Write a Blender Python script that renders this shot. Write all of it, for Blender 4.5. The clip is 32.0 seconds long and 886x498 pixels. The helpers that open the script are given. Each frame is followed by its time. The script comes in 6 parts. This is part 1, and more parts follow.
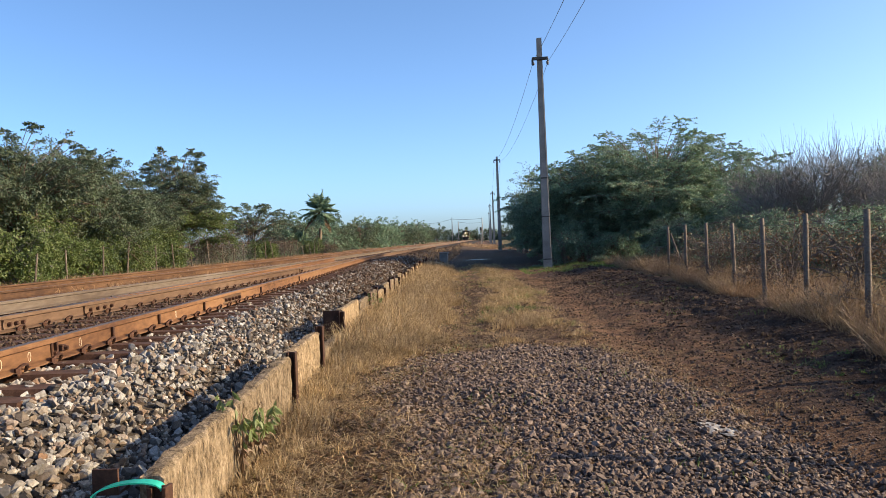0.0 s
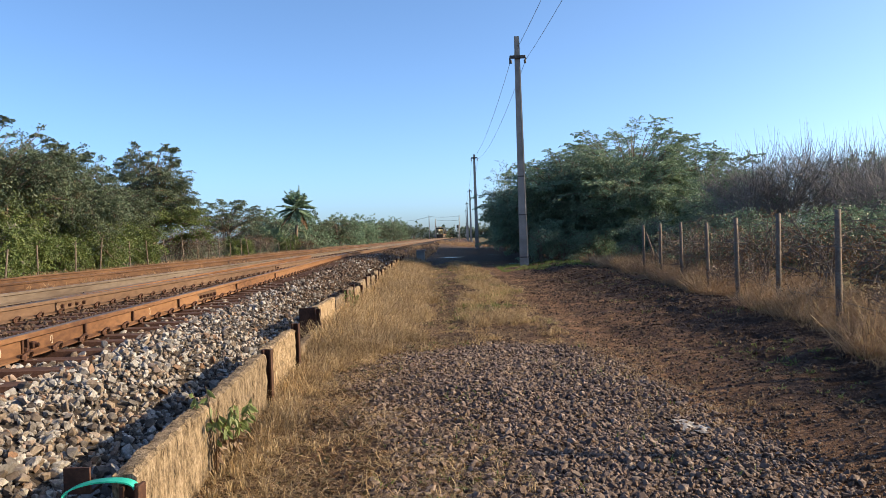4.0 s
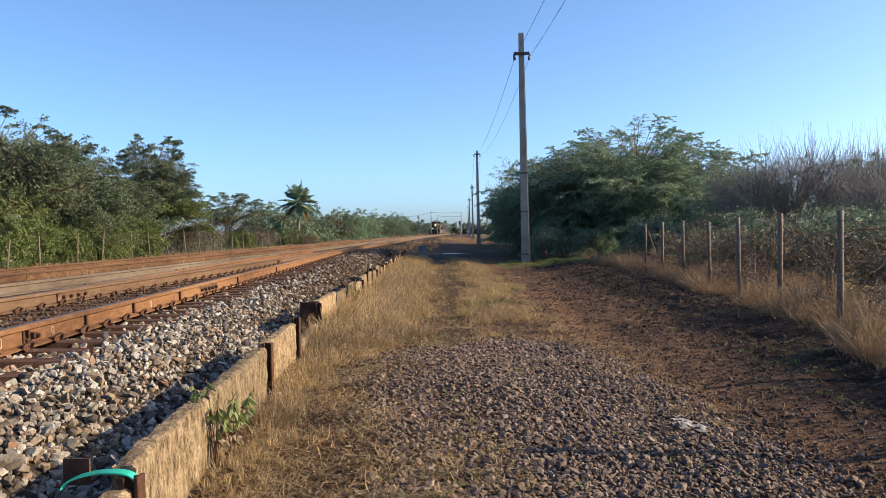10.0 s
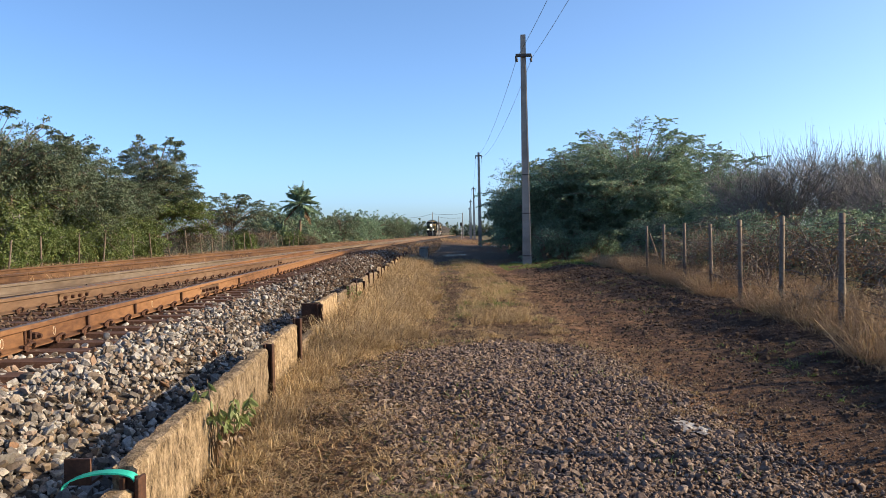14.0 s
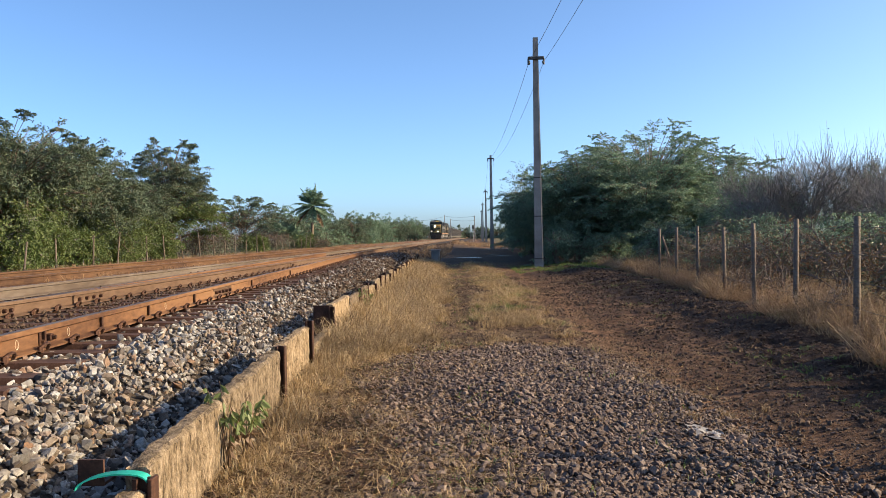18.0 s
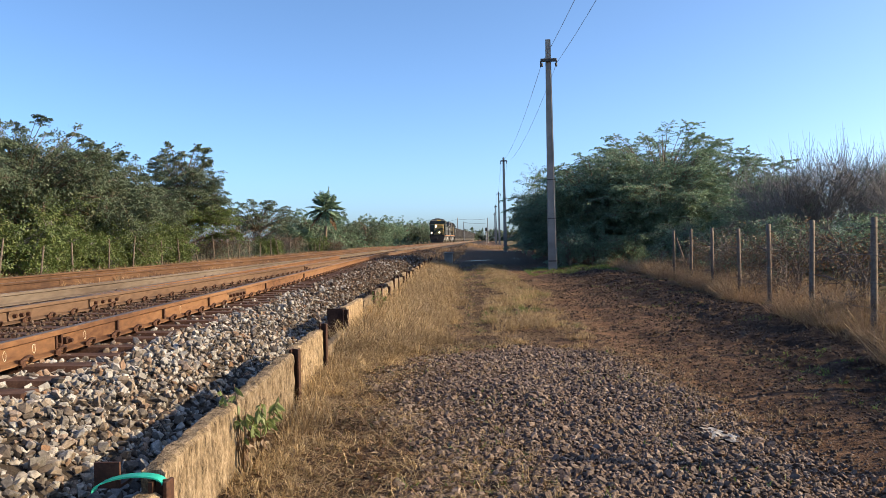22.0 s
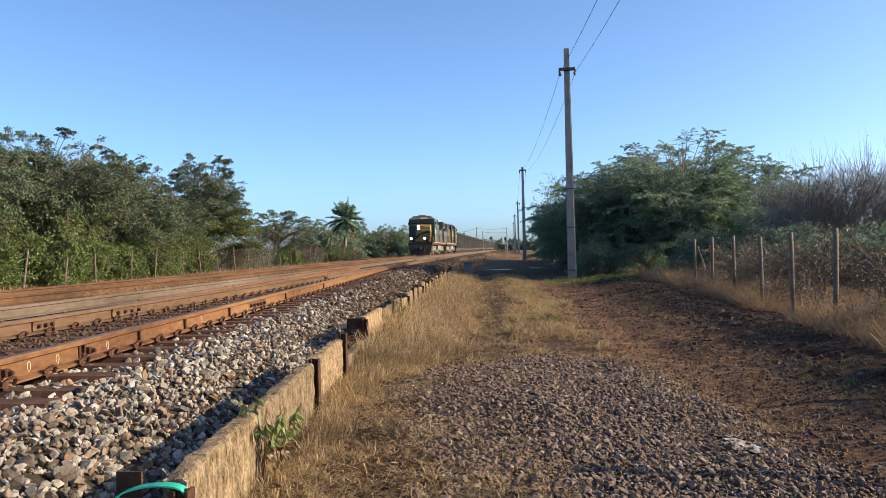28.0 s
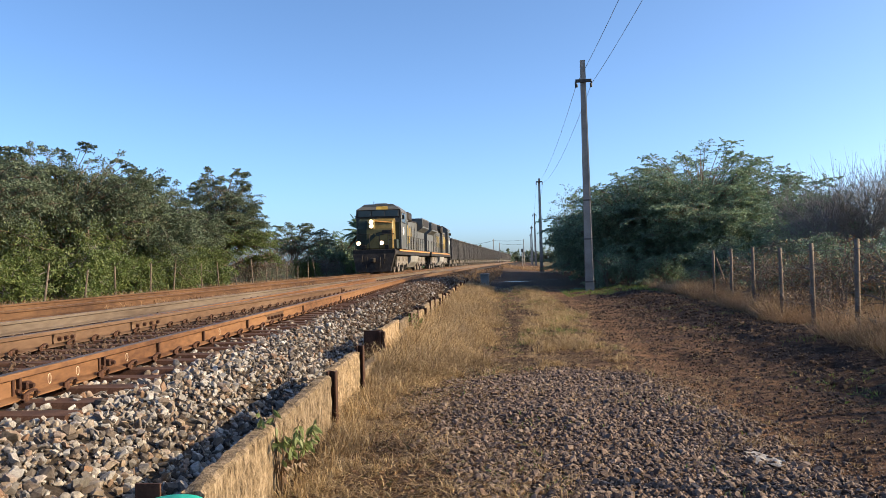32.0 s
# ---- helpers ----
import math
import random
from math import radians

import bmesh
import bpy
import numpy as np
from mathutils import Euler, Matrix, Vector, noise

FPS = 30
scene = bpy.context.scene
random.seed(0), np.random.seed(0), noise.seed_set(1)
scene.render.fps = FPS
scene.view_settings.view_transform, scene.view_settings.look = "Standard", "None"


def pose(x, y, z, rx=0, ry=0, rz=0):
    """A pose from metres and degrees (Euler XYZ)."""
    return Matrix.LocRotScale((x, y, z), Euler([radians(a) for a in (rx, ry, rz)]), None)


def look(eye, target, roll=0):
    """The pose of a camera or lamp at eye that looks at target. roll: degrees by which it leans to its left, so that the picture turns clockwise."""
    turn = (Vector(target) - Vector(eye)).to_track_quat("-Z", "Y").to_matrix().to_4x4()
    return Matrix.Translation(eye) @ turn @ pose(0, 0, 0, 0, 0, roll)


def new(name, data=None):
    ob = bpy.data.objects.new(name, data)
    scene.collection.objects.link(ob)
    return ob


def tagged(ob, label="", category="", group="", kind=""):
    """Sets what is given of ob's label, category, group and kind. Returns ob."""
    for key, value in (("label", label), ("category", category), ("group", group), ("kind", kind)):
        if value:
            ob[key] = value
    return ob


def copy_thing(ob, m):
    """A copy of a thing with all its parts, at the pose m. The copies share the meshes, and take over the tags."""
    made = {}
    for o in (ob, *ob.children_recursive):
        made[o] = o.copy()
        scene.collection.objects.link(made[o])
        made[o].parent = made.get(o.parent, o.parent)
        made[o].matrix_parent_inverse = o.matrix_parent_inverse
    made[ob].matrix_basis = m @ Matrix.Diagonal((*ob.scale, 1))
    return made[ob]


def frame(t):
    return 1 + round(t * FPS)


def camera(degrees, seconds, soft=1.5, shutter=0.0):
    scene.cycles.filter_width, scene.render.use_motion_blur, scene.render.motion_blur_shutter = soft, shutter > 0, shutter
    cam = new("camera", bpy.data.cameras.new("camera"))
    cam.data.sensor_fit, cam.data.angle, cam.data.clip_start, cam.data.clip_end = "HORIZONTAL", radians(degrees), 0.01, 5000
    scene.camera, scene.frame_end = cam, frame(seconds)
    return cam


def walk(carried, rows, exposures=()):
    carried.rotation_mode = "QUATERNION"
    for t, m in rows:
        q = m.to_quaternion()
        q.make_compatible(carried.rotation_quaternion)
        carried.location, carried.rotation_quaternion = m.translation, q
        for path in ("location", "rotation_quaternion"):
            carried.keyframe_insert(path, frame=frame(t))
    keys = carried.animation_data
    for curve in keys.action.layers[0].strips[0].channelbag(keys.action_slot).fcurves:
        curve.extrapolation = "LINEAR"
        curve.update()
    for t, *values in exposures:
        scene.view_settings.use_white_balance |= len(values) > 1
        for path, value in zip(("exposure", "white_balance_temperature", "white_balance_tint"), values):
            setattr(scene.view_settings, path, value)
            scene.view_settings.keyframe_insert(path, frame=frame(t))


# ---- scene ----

# ---------- camera ----------
cam = camera(58.8, 32.0, soft=0.5)
EYE = (0.0, 0.0, 1.25)
PATH = (
    (0, 89.319, 2.074, 2.468), (0.5, 89.286, 2.049, 2.256), (1, 89.253, 2.018, 2.052), (1.5, 89.201, 1.926, 1.832),
    (2, 89.173, 1.889, 1.594), (2.5, 89.134, 1.876, 1.355), (3, 89.099, 1.868, 1.126), (3.5, 89.091, 1.861, 0.913),
    (5.5, 88.975, 1.614, 0.603), (6, 88.897, 1.488, 0.762), (6.5, 88.831, 1.398, 0.883), (7, 88.787, 1.330, 0.967),
    (7.5, 88.764, 1.262, 0.967), (8, 88.766, 1.214, 0.947), (8.5, 88.771, 1.166, 0.919), (9, 88.770, 1.124, 0.876),
    (9.5, 88.766, 1.091, 0.872), (10, 88.791, 1.064, 0.922), (10.5, 88.798, 1.015, 1.000), (11, 88.807, 0.980, 1.054),
    (11.5, 88.810, 0.955, 1.092), (12, 88.819, 0.925, 1.087), (12.5, 88.843, 0.923, 1.051), (13, 88.849, 0.933, 1.025),
    (13.5, 88.854, 0.928, 0.991), (14, 88.901, 0.899, 1.024), (14.5, 88.944, 0.841, 1.078), (16.5, 89.003, 0.993, 1.304),
    (17, 89.051, 0.925, 1.423), (17.5, 89.074, 0.843, 1.651), (18, 89.112, 0.792, 1.890), (18.5, 89.174, 0.779, 2.053),
    (19, 89.266, 0.790, 2.215), (19.5, 89.338, 0.795, 2.371), (20, 89.372, 0.819, 2.496), (20.5, 89.382, 0.869, 2.633),
    (21, 89.390, 0.893, 2.733), (21.5, 89.370, 0.935, 2.807), (22, 89.318, 1.012, 2.850), (22.5, 89.344, 1.054, 2.916),
    (23, 89.354, 1.078, 3.023), (23.5, 89.364, 1.102, 3.145), (24, 89.452, 1.093, 3.265), (24.5, 89.529, 1.073, 3.404),
    (25, 89.556, 1.074, 3.565), (25.5, 89.562, 1.083, 3.671), (27.5, 89.928, 1.222, 4.132), (28, 90.043, 1.236, 4.244),
    (28.5, 90.143, 1.205, 4.333), (29, 90.227, 1.126, 4.453), (29.5, 90.317, 1.055, 4.608), (30, 90.455, 1.008, 4.787),
    (30.5, 90.599, 0.987, 4.943), (31, 90.721, 1.038, 5.107), (31.5, 90.835, 1.177, 5.288), (32, 90.945, 1.389, 5.468),
)
walk(cam, [(t, pose(*EYE, rx, ry, rz)) for t, rx, ry, rz in PATH], exposures=((0, 1.05, 6000, 2.5), (32, 1.05, 6000, 2.5)))

# ---------- sky, sun ----------
SUN_AZ, SUN_EL = 90.0, 23.5
world = bpy.data.worlds.new("world")
scene.world = world
world.use_nodes = True
wn = world.node_tree
sky = wn.nodes.new("ShaderNodeTexSky")
sky.sky_type = 'NISHITA'
sky.sun_disc = False
sky.sun_elevation, sky.sun_rotation = radians(SUN_EL), radians(SUN_AZ)
sky.air_density, sky.dust_density, sky.ozone_density = 0.55, 1.5, 3.0
sky.altitude = 0
wn.links.new(sky.outputs[0], wn.nodes["Background"].inputs[0])
wn.nodes["Background"].inputs[1].default_value = 0.138
sun_data = bpy.data.lights.new("sun", 'SUN')
sun_data.energy, sun_data.angle, sun_data.color = 5.0, radians(0.53), (1.0, 0.7, 0.4)
sun_ob = new("sun", sun_data)
_az, _el = radians(SUN_AZ), radians(SUN_EL)
sun_ob.matrix_world = look((40 * math.sin(_az), 40 * math.cos(_az), 40 * math.tan(_el)), (0, 0, 0))


# ---------- materials ----------
def nodes_of(name):
    m = bpy.data.materials.new(name)
    m.use_nodes = True
    nt = m.node_tree
    return m, nt, nt.nodes["Principled BSDF"]


def ramp(nt, fac, stops):
    r = nt.nodes.new("ShaderNodeValToRGB")
    while len(r.color_ramp.elements) < len(stops):
        r.color_ramp.elements.new(0.5)
    for e, (p, c) in zip(r.color_ramp.elements, stops):
        e.position, e.color = p, (*c, 1)
    nt.links.new(fac, r.inputs[0])
    return r.outputs[0]


def coords(nt, kind="Object"):
    return nt.nodes.new("ShaderNodeTexCoord").outputs[kind]


def noise_tex(nt, scale, detail=6, rough=0.6, vec=None, stretch=None):
    n = nt.nodes.new("ShaderNodeTexNoise")
    n.inputs["Scale"].default_value, n.inputs["Detail"].default_value, n.inputs["Roughness"].default_value = scale, detail, rough
    vec = vec or coords(nt)
    if stretch:
        mp = nt.nodes.new("ShaderNodeMapping")
        mp.inputs["Scale"].default_value = stretch
        nt.links.new(vec, mp.inputs[0])
        vec = mp.outputs[0]
    nt.links.new(vec, n.inputs[0])
    return n.outputs[0]


def mixc(nt, fac, a, b, blend='MIX'):
    m = nt.nodes.new("ShaderNodeMix")
    m.data_type, m.blend_type = 'RGBA', blend
    for sock, v in ((m.inputs[0], fac), (m.inputs[6], a), (m.inputs[7], b)):
        if hasattr(v, "is_linked"):
            nt.links.new(v, sock)
        else:
            sock.default_value = (*v, 1) if isinstance(v, tuple) else v
    return m.outputs[2]


def math_node(nt, op, a, b=0.0):
    m = nt.nodes.new("ShaderNodeMath")
    m.operation = op
    for sock, v in ((m.inputs[0], a), (m.inputs[1], b)):
        if hasattr(v, "is_linked"):
            nt.links.new(v, sock)
        else:
            sock.default_value = v
    return m.outputs[0]


def bump(nt, bsdf, height, strength, dist):
    b = nt.nodes.new("ShaderNodeBump")
    b.inputs["Strength"].default_value, b.inputs["Distance"].default_value = strength, dist
    nt.links.new(height, b.inputs["Height"])
    nt.links.new(b.outputs[0], bsdf.inputs["Normal"])


def surface(name, dark, mid, light, scale=3.0, fine=40.0, rough=0.85, metal=0.0, bump_s=0.5, bump_d=0.01, per="", stretch=None, spec=0.3):
    """Two scales of noise between three tones, fine bump; per: 'island' or 'object' varies the tone piece by piece."""
    m, nt, b = nodes_of(name)
    n1, n2 = noise_tex(nt, scale, stretch=stretch), noise_tex(nt, fine, 4, stretch=stretch)
    f = math_node(nt, 'ADD', math_node(nt, 'MULTIPLY', n1, 0.6), math_node(nt, 'MULTIPLY', n2, 0.4))
    col = ramp(nt, f, ((0.36, dark), (0.5, mid), (0.64, light)))
    if per:
        rnd = nt.nodes.new("ShaderNodeNewGeometry").outputs["Random Per Island"] if per == 'island' else nt.nodes.new("ShaderNodeObjectInfo").outputs["Random"]
        tone = ramp(nt, rnd, ((0.0, (0.62, 0.6, 0.6)), (0.5, (1.0, 1.0, 1.0)), (1.0, (1.45, 1.4, 1.3))))
        col = mixc(nt, 1.0, col, tone, 'MULTIPLY')
    nt.links.new(col, b.inputs["Base Color"])
    b.inputs["Roughness"].default_value, b.inputs["Metallic"].default_value = rough, metal
    b.inputs["Specular IOR Level"].default_value = spec
    if bump_s:
        bump(nt, b, f, bump_s, bump_d)
    return m


def stone_mat(name, tones, fine=60.0):
    """Broken stone: each piece takes one of several tones, with grain."""
    m, nt, b = nodes_of(name)
    geo = nt.nodes.new("ShaderNodeNewGeometry").outputs["Random Per Island"]
    obj = nt.nodes.new("ShaderNodeObjectInfo").outputs["Random"]
    rnd = math_node(nt, 'FRACT', math_node(nt, 'ADD', geo, obj))
    n = len(tones)
    base = ramp(nt, rnd, [(i / (n - 1), t) for i, t in enumerate(tones)])
    g = noise_tex(nt, fine, 5, 0.7)
    col = mixc(nt, 1.0, base, ramp(nt, g, ((0.3, (0.55, 0.52, 0.5)), (0.52, (1, 1, 1)), (0.7, (1.3, 1.28, 1.25)))), 'MULTIPLY')
    nt.links.new(col, b.inputs["Base Color"])
    b.inputs["Roughness"].default_value, b.inputs["Specular IOR Level"].default_value = 0.8, 0.3
    bump(nt, b, g, 0.5, 0.006)
    return m


def leaf_mat(name, tones, trans=0.3, rough=0.5, spec=0.4):
    """Thin leaves or blades: tone leaf by leaf, some light passes through."""
    m, nt, b = nodes_of(name)
    rnd = nt.nodes.new("ShaderNodeNewGeometry").outputs["Random Per Island"]
    n = len(tones)
    base = ramp(nt, rnd, [(i / (n - 1), t) for i, t in enumerate(tones)])
    big = noise_tex(nt, 0.9, 3)
    col = mixc(nt, 1.0, base, ramp(nt, big, ((0.35, (0.75, 0.75, 0.75)), (0.65, (1.25, 1.22, 1.1)))), 'MULTIPLY')
    nt.links.new(col, b.inputs["Base Color"])
    b.inputs["Roughness"].default_value, b.inputs["Specular IOR Level"].default_value = rough, spec
    tr = nt.nodes.new("ShaderNodeBsdfTranslucent")
    nt.links.new(col, tr.inputs[0])
    mx = nt.nodes.new("ShaderNodeMixShader")
    mx.inputs[0].default_value = trans
    nt.links.new(b.outputs[0], mx.inputs[1])
    nt.links.new(tr.outputs[0], mx.inputs[2])
    nt.links.new(mx.outputs[0], nt.nodes["Material Output"].inputs[0])
    return m


def glow(name, colour, strength):
    m, nt, b = nodes_of(name)
    b.inputs["Base Color"].default_value = (0.8, 0.8, 0.8, 1)
    b.inputs["Emission Color"].default_value = (*colour, 1)
    b.inputs["Emission Strength"].default_value = strength
    return m


M = {}
M["rust"] = surface("rusty_steel", (0.0617, 0.0266, 0.0115), (0.1348, 0.0665, 0.0285), (0.191, 0.1012, 0.0459), 2.5, 45, 0.8, 0.0, 0.3, 0.003, stretch=(0.5617, 0.133, 0.4594))
M["rust_pale"] = surface("pale_rusty_steel", (0.0562, 0.0309, 0.017), (0.103, 0.0619, 0.0366), (0.1406, 0.0906, 0.0569), 2.5, 45, 0.8, 0.0, 0.3, 0.003, stretch=(0.4686, 0.1105, 0.4067))
M["rust_grey"] = surface("dusty_grey_rail", (0.0685, 0.0495, 0.0362), (0.1104, 0.0857, 0.0647), (0.1447, 0.1181, 0.0952), 2.5, 45, 0.8, 0.0, 0.3, 0.003, stretch=(0.3808, 0.0952, 0.3808))
M["rust_brown"] = surface("brown_rusty_steel", (0.0387, 0.0181, 0.0085), (0.0833, 0.0429, 0.02), (0.1277, 0.0697, 0.033), 2.5, 45, 0.8, 0.0, 0.3, 0.003, stretch=(0.5551, 0.1338, 0.4737))
M["rust_dark"] = surface("dark_rusty_iron", (0.0192, 0.0099, 0.0066), (0.0439, 0.0192, 0.0109), (0.0822, 0.0384, 0.0219), 8, 60, 0.75, 0.1, 0.4, 0.003)
M["railtop"] = surface("worn_rail_top", (0.0493, 0.0384, 0.0329), (0.0767, 0.0603, 0.052), (0.1096, 0.0905, 0.0767), 6, 70, 0.5, 0.1, 0.1, 0.001, stretch=(0.5483, 0.0548, 0.5483))
M["sleeper"] = surface("steel_sleeper", (0.0294, 0.0137, 0.0084), (0.0636, 0.0294, 0.0171), (0.1077, 0.0588, 0.0343), 5, 50, 0.85, 0.0, 0.4, 0.004)
M["ballast_bed"] = surface("ballast_dust", (0.0114, 0.0088, 0.0068), (0.0285, 0.0213, 0.0163), (0.0569, 0.0455, 0.036), 6, 30, 0.95, 0.0, 1.0, 0.04)
M["ballast"] = stone_mat("ballast_stone", ((0.135, 0.126, 0.117), (0.054, 0.0378, 0.027), (0.279, 0.27, 0.2565), (0.153, 0.0882, 0.0495), (0.36, 0.351, 0.333), (0.0675, 0.0558, 0.0486), (0.207, 0.162, 0.117), (0.297, 0.288, 0.27), (0.0405, 0.0315, 0.027)))
M["gravel"] = stone_mat("grey_gravel", ((0.0917, 0.0631, 0.0478), (0.1393, 0.1013, 0.0801), (0.0439, 0.0307, 0.0248), (0.2124, 0.165, 0.1346), (0.1099, 0.0697, 0.0487)))
M["dirty_stone"] = stone_mat("dirt_covered_stone", ((0.0563, 0.036, 0.0235), (0.0957, 0.0619, 0.0406), (0.0394, 0.0259, 0.0187), (0.1294, 0.0928, 0.0659)))
M["clod"] = stone_mat("dark_soil_clod", ((0.0226, 0.014, 0.01), (0.0477, 0.0281, 0.0185), (0.0326, 0.0207, 0.014), (0.0752, 0.0462, 0.0311)))
M["slab"] = surface("weathered_fibrous_plank", (0.035, 0.024, 0.014), (0.185, 0.138, 0.085), (0.35, 0.275, 0.185), 21, 110, 0.95, 0.0, 1.0, 0.05, per='object', stretch=(1, 1, 0.4))
M["chalk"] = surface("chalk", (0.5, 0.42, 0.3), (0.6, 0.52, 0.4), (0.7, 0.62, 0.5), 20, 90, 0.95, 0.0, 0.0)
M["concrete"] = surface("grey_concrete", (0.1416, 0.1298, 0.118), (0.2202, 0.2085, 0.1927), (0.2911, 0.2753, 0.2557), 1.5, 40, 0.9, 0.0, 0.3, 0.004)
M["post"] = surface("weathered_post_wood", (0.0646, 0.0501, 0.0388), (0.1251, 0.1009, 0.0808), (0.2099, 0.1776, 0.1454), 4, 50, 0.9, 0.0, 0.5, 0.006)
M["wire"] = surface("dark_wire", (0.03, 0.03, 0.03), (0.06, 0.055, 0.05), (0.1, 0.09, 0.08), 9, 60, 0.6, 0.4, 0.0)
M["bark"] = surface("grey_bark", (0.07, 0.05, 0.035), (0.15, 0.115, 0.085), (0.25, 0.2, 0.16), 6, 40, 0.9, 0.0, 0.8, 0.01, stretch=(1, 1, 0.2))
M["twig"] = surface("dry_twig", (0.081, 0.063, 0.0495), (0.144, 0.1125, 0.09), (0.216, 0.18, 0.1485), 6, 40, 0.9, 0.0, 0.0)
M["twig_grey"] = surface("grey_twig", (0.1144, 0.1038, 0.0968), (0.1848, 0.1716, 0.1628), (0.264, 0.2464, 0.2376), 6, 40, 0.9, 0.0, 0.0)
M["twig_dark"] = surface("dark_twig", (0.028, 0.0224, 0.0192), (0.096, 0.0824, 0.0736), (0.16, 0.14, 0.1264), 6, 40, 0.9, 0.0, 0.0)
M["leaf_dark"] = leaf_mat("dark_green_leaf", ((0.076, 0.1325, 0.0911), (0.1448, 0.218, 0.1448), (0.2278, 0.3104, 0.2138), (0.138, 0.2098, 0.1448)), 0.35, 0.5, 0.3)
M["leaf_bright"] = leaf_mat("bright_green_leaf", ((0.0713, 0.1102, 0.0324), (0.1166, 0.162, 0.0518), (0.162, 0.2009, 0.0713), (0.0842, 0.1231, 0.0454)), 0.4)
M["leaf_olive"] = leaf_mat("olive_leaf", ((0.0583, 0.0881, 0.0572), (0.0972, 0.1321, 0.0838), (0.1359, 0.1725, 0.1182), (0.0842, 0.1102, 0.0762)), 0.35, 0.5, 0.35)
M["leaf_dry"] = leaf_mat("dry_brown_leaf", ((0.0842, 0.0518, 0.0292), (0.1296, 0.0778, 0.0454), (0.1685, 0.1102, 0.0648), (0.0648, 0.0583, 0.0259)))
M["straw"] = leaf_mat("dry_grass", ((0.1834, 0.1233, 0.063), (0.3602, 0.266, 0.1513), (0.4846, 0.3827, 0.2331), (0.275, 0.1882, 0.0977), (0.0917, 0.0616, 0.0315)), 0.3, 0.7)
M["straw_brown"] = leaf_mat("brown_dry_grass", ((0.1615, 0.0998, 0.0599), (0.2746, 0.1829, 0.1113), (0.3634, 0.2578, 0.1626), (0.1211, 0.0832, 0.0514)), 0.3, 0.7)
M["grass"] = leaf_mat("green_grass", ((0.0765, 0.1275, 0.0255), (0.1105, 0.1785, 0.0382), (0.153, 0.204, 0.0595), (0.187, 0.187, 0.085)), 0.35, 0.6)


# ---------- mesh helpers ----------
def link_mesh(name, me, mat, parent=None, label=""):
    if mat:
        me.materials.append(mat)
    ob = new(name, me)
    if parent:
        ob.parent = parent
    if label:
        ob["label"] = label
    return ob


def part(name, bm, mat, parent=None, label="", smooth=False):
    me = bpy.data.meshes.new(name)
    bm.to_mesh(me)
    bm.free()
    if smooth:
        me.polygons.foreach_set("use_smooth", [True] * len(me.polygons))
    return link_mesh(name, me, mat, parent, label)


def raw_mesh(name, V, F, smooth=False):
    """V (n,3) and F (m,k) arrays, all faces of k corners."""
    V, F = np.asarray(V, np.float32), np.asarray(F, np.int32)
    me = bpy.data.meshes.new(name)
    me.vertices.add(len(V))
    me.vertices.foreach_set("co", V.ravel())
    k = F.shape[1]
    me.loops.add(F.size)
    me.loops.foreach_set("vertex_index", F.ravel())
    me.polygons.add(len(F))
    me.polygons.foreach_set("loop_start", np.arange(0, F.size, k, dtype=np.int32))
    me.polygons.foreach_set("use_smooth", np.full(len(F), smooth))
    me.update(calc_edges=True)
    return me


def raw_part(name, V, F, mat, parent=None, label="", smooth=False):
    return link_mesh(name, raw_mesh(name, V, F, smooth), mat, parent, label)


def empty(name, m=None):
    ob = new(name)
    ob.empty_display_size = 0.2
    if m is not None:
        ob.matrix_basis = m
    return ob


def add_box(bm, c, s, m=None, bevel=0.0):
    r = bmesh.ops.create_cube(bm, size=1.0)
    vs = r["verts"]
    for v in vs:
        v.co = Vector((v.co.x * s[0] + c[0], v.co.y * s[1] + c[1], v.co.z * s[2] + c[2]))
        if m is not None:
            v.co = m @ v.co
    if bevel:
        es = list({e for v in vs for e in v.link_edges})
        bmesh.ops.bevel(bm, geom=es, offset=bevel, segments=1, affect='EDGES')
    return vs


def box(c, s, bevel=0.0, m=None):
    bm = bmesh.new()
    add_box(bm, c, s, m, bevel)
    return bm


def add_cyl(bm, a, b, r1, r2=None, n=10):
    a, b = Vector(a), Vector(b)
    d = b - a
    q = d.to_track_quat('Z', 'Y').to_matrix().to_4x4()
    bmesh.ops.create_cone(bm, cap_ends=True, segments=n, radius1=r1, radius2=r1 if r2 is None else r2, depth=d.length,
                          matrix=Matrix.Translation((a + b) / 2) @ q)


def cyl(a, b, r1, r2=None, n=10):
    bm = bmesh.new()
    add_cyl(bm, a, b, r1, r2, n)
    return bm


def prism(profile, axis, a, b):
    """A closed outline of (u, v) drawn along an axis from a to b; axis 'x': (u, v) are (y, z); axis 'y': (x, z)."""
    bm = bmesh.new()
    put = (lambda u, v, w: (w, u, v)) if axis == 'x' else (lambda u, v, w: (u, w, v))
    lo = [bm.verts.new(put(u, v, a)) for u, v in profile]
    hi = [bm.verts.new(put(u, v, b)) for u, v in profile]
    n = len(profile)
    bm.faces.new(lo)
    bm.faces.new(hi[::-1])
    for i in range(n):
        bm.faces.new((lo[i], hi[i], hi[(i + 1) % n], lo[(i + 1) % n]))
    bmesh.ops.recalc_face_normals(bm, faces=bm.faces)
    return bm


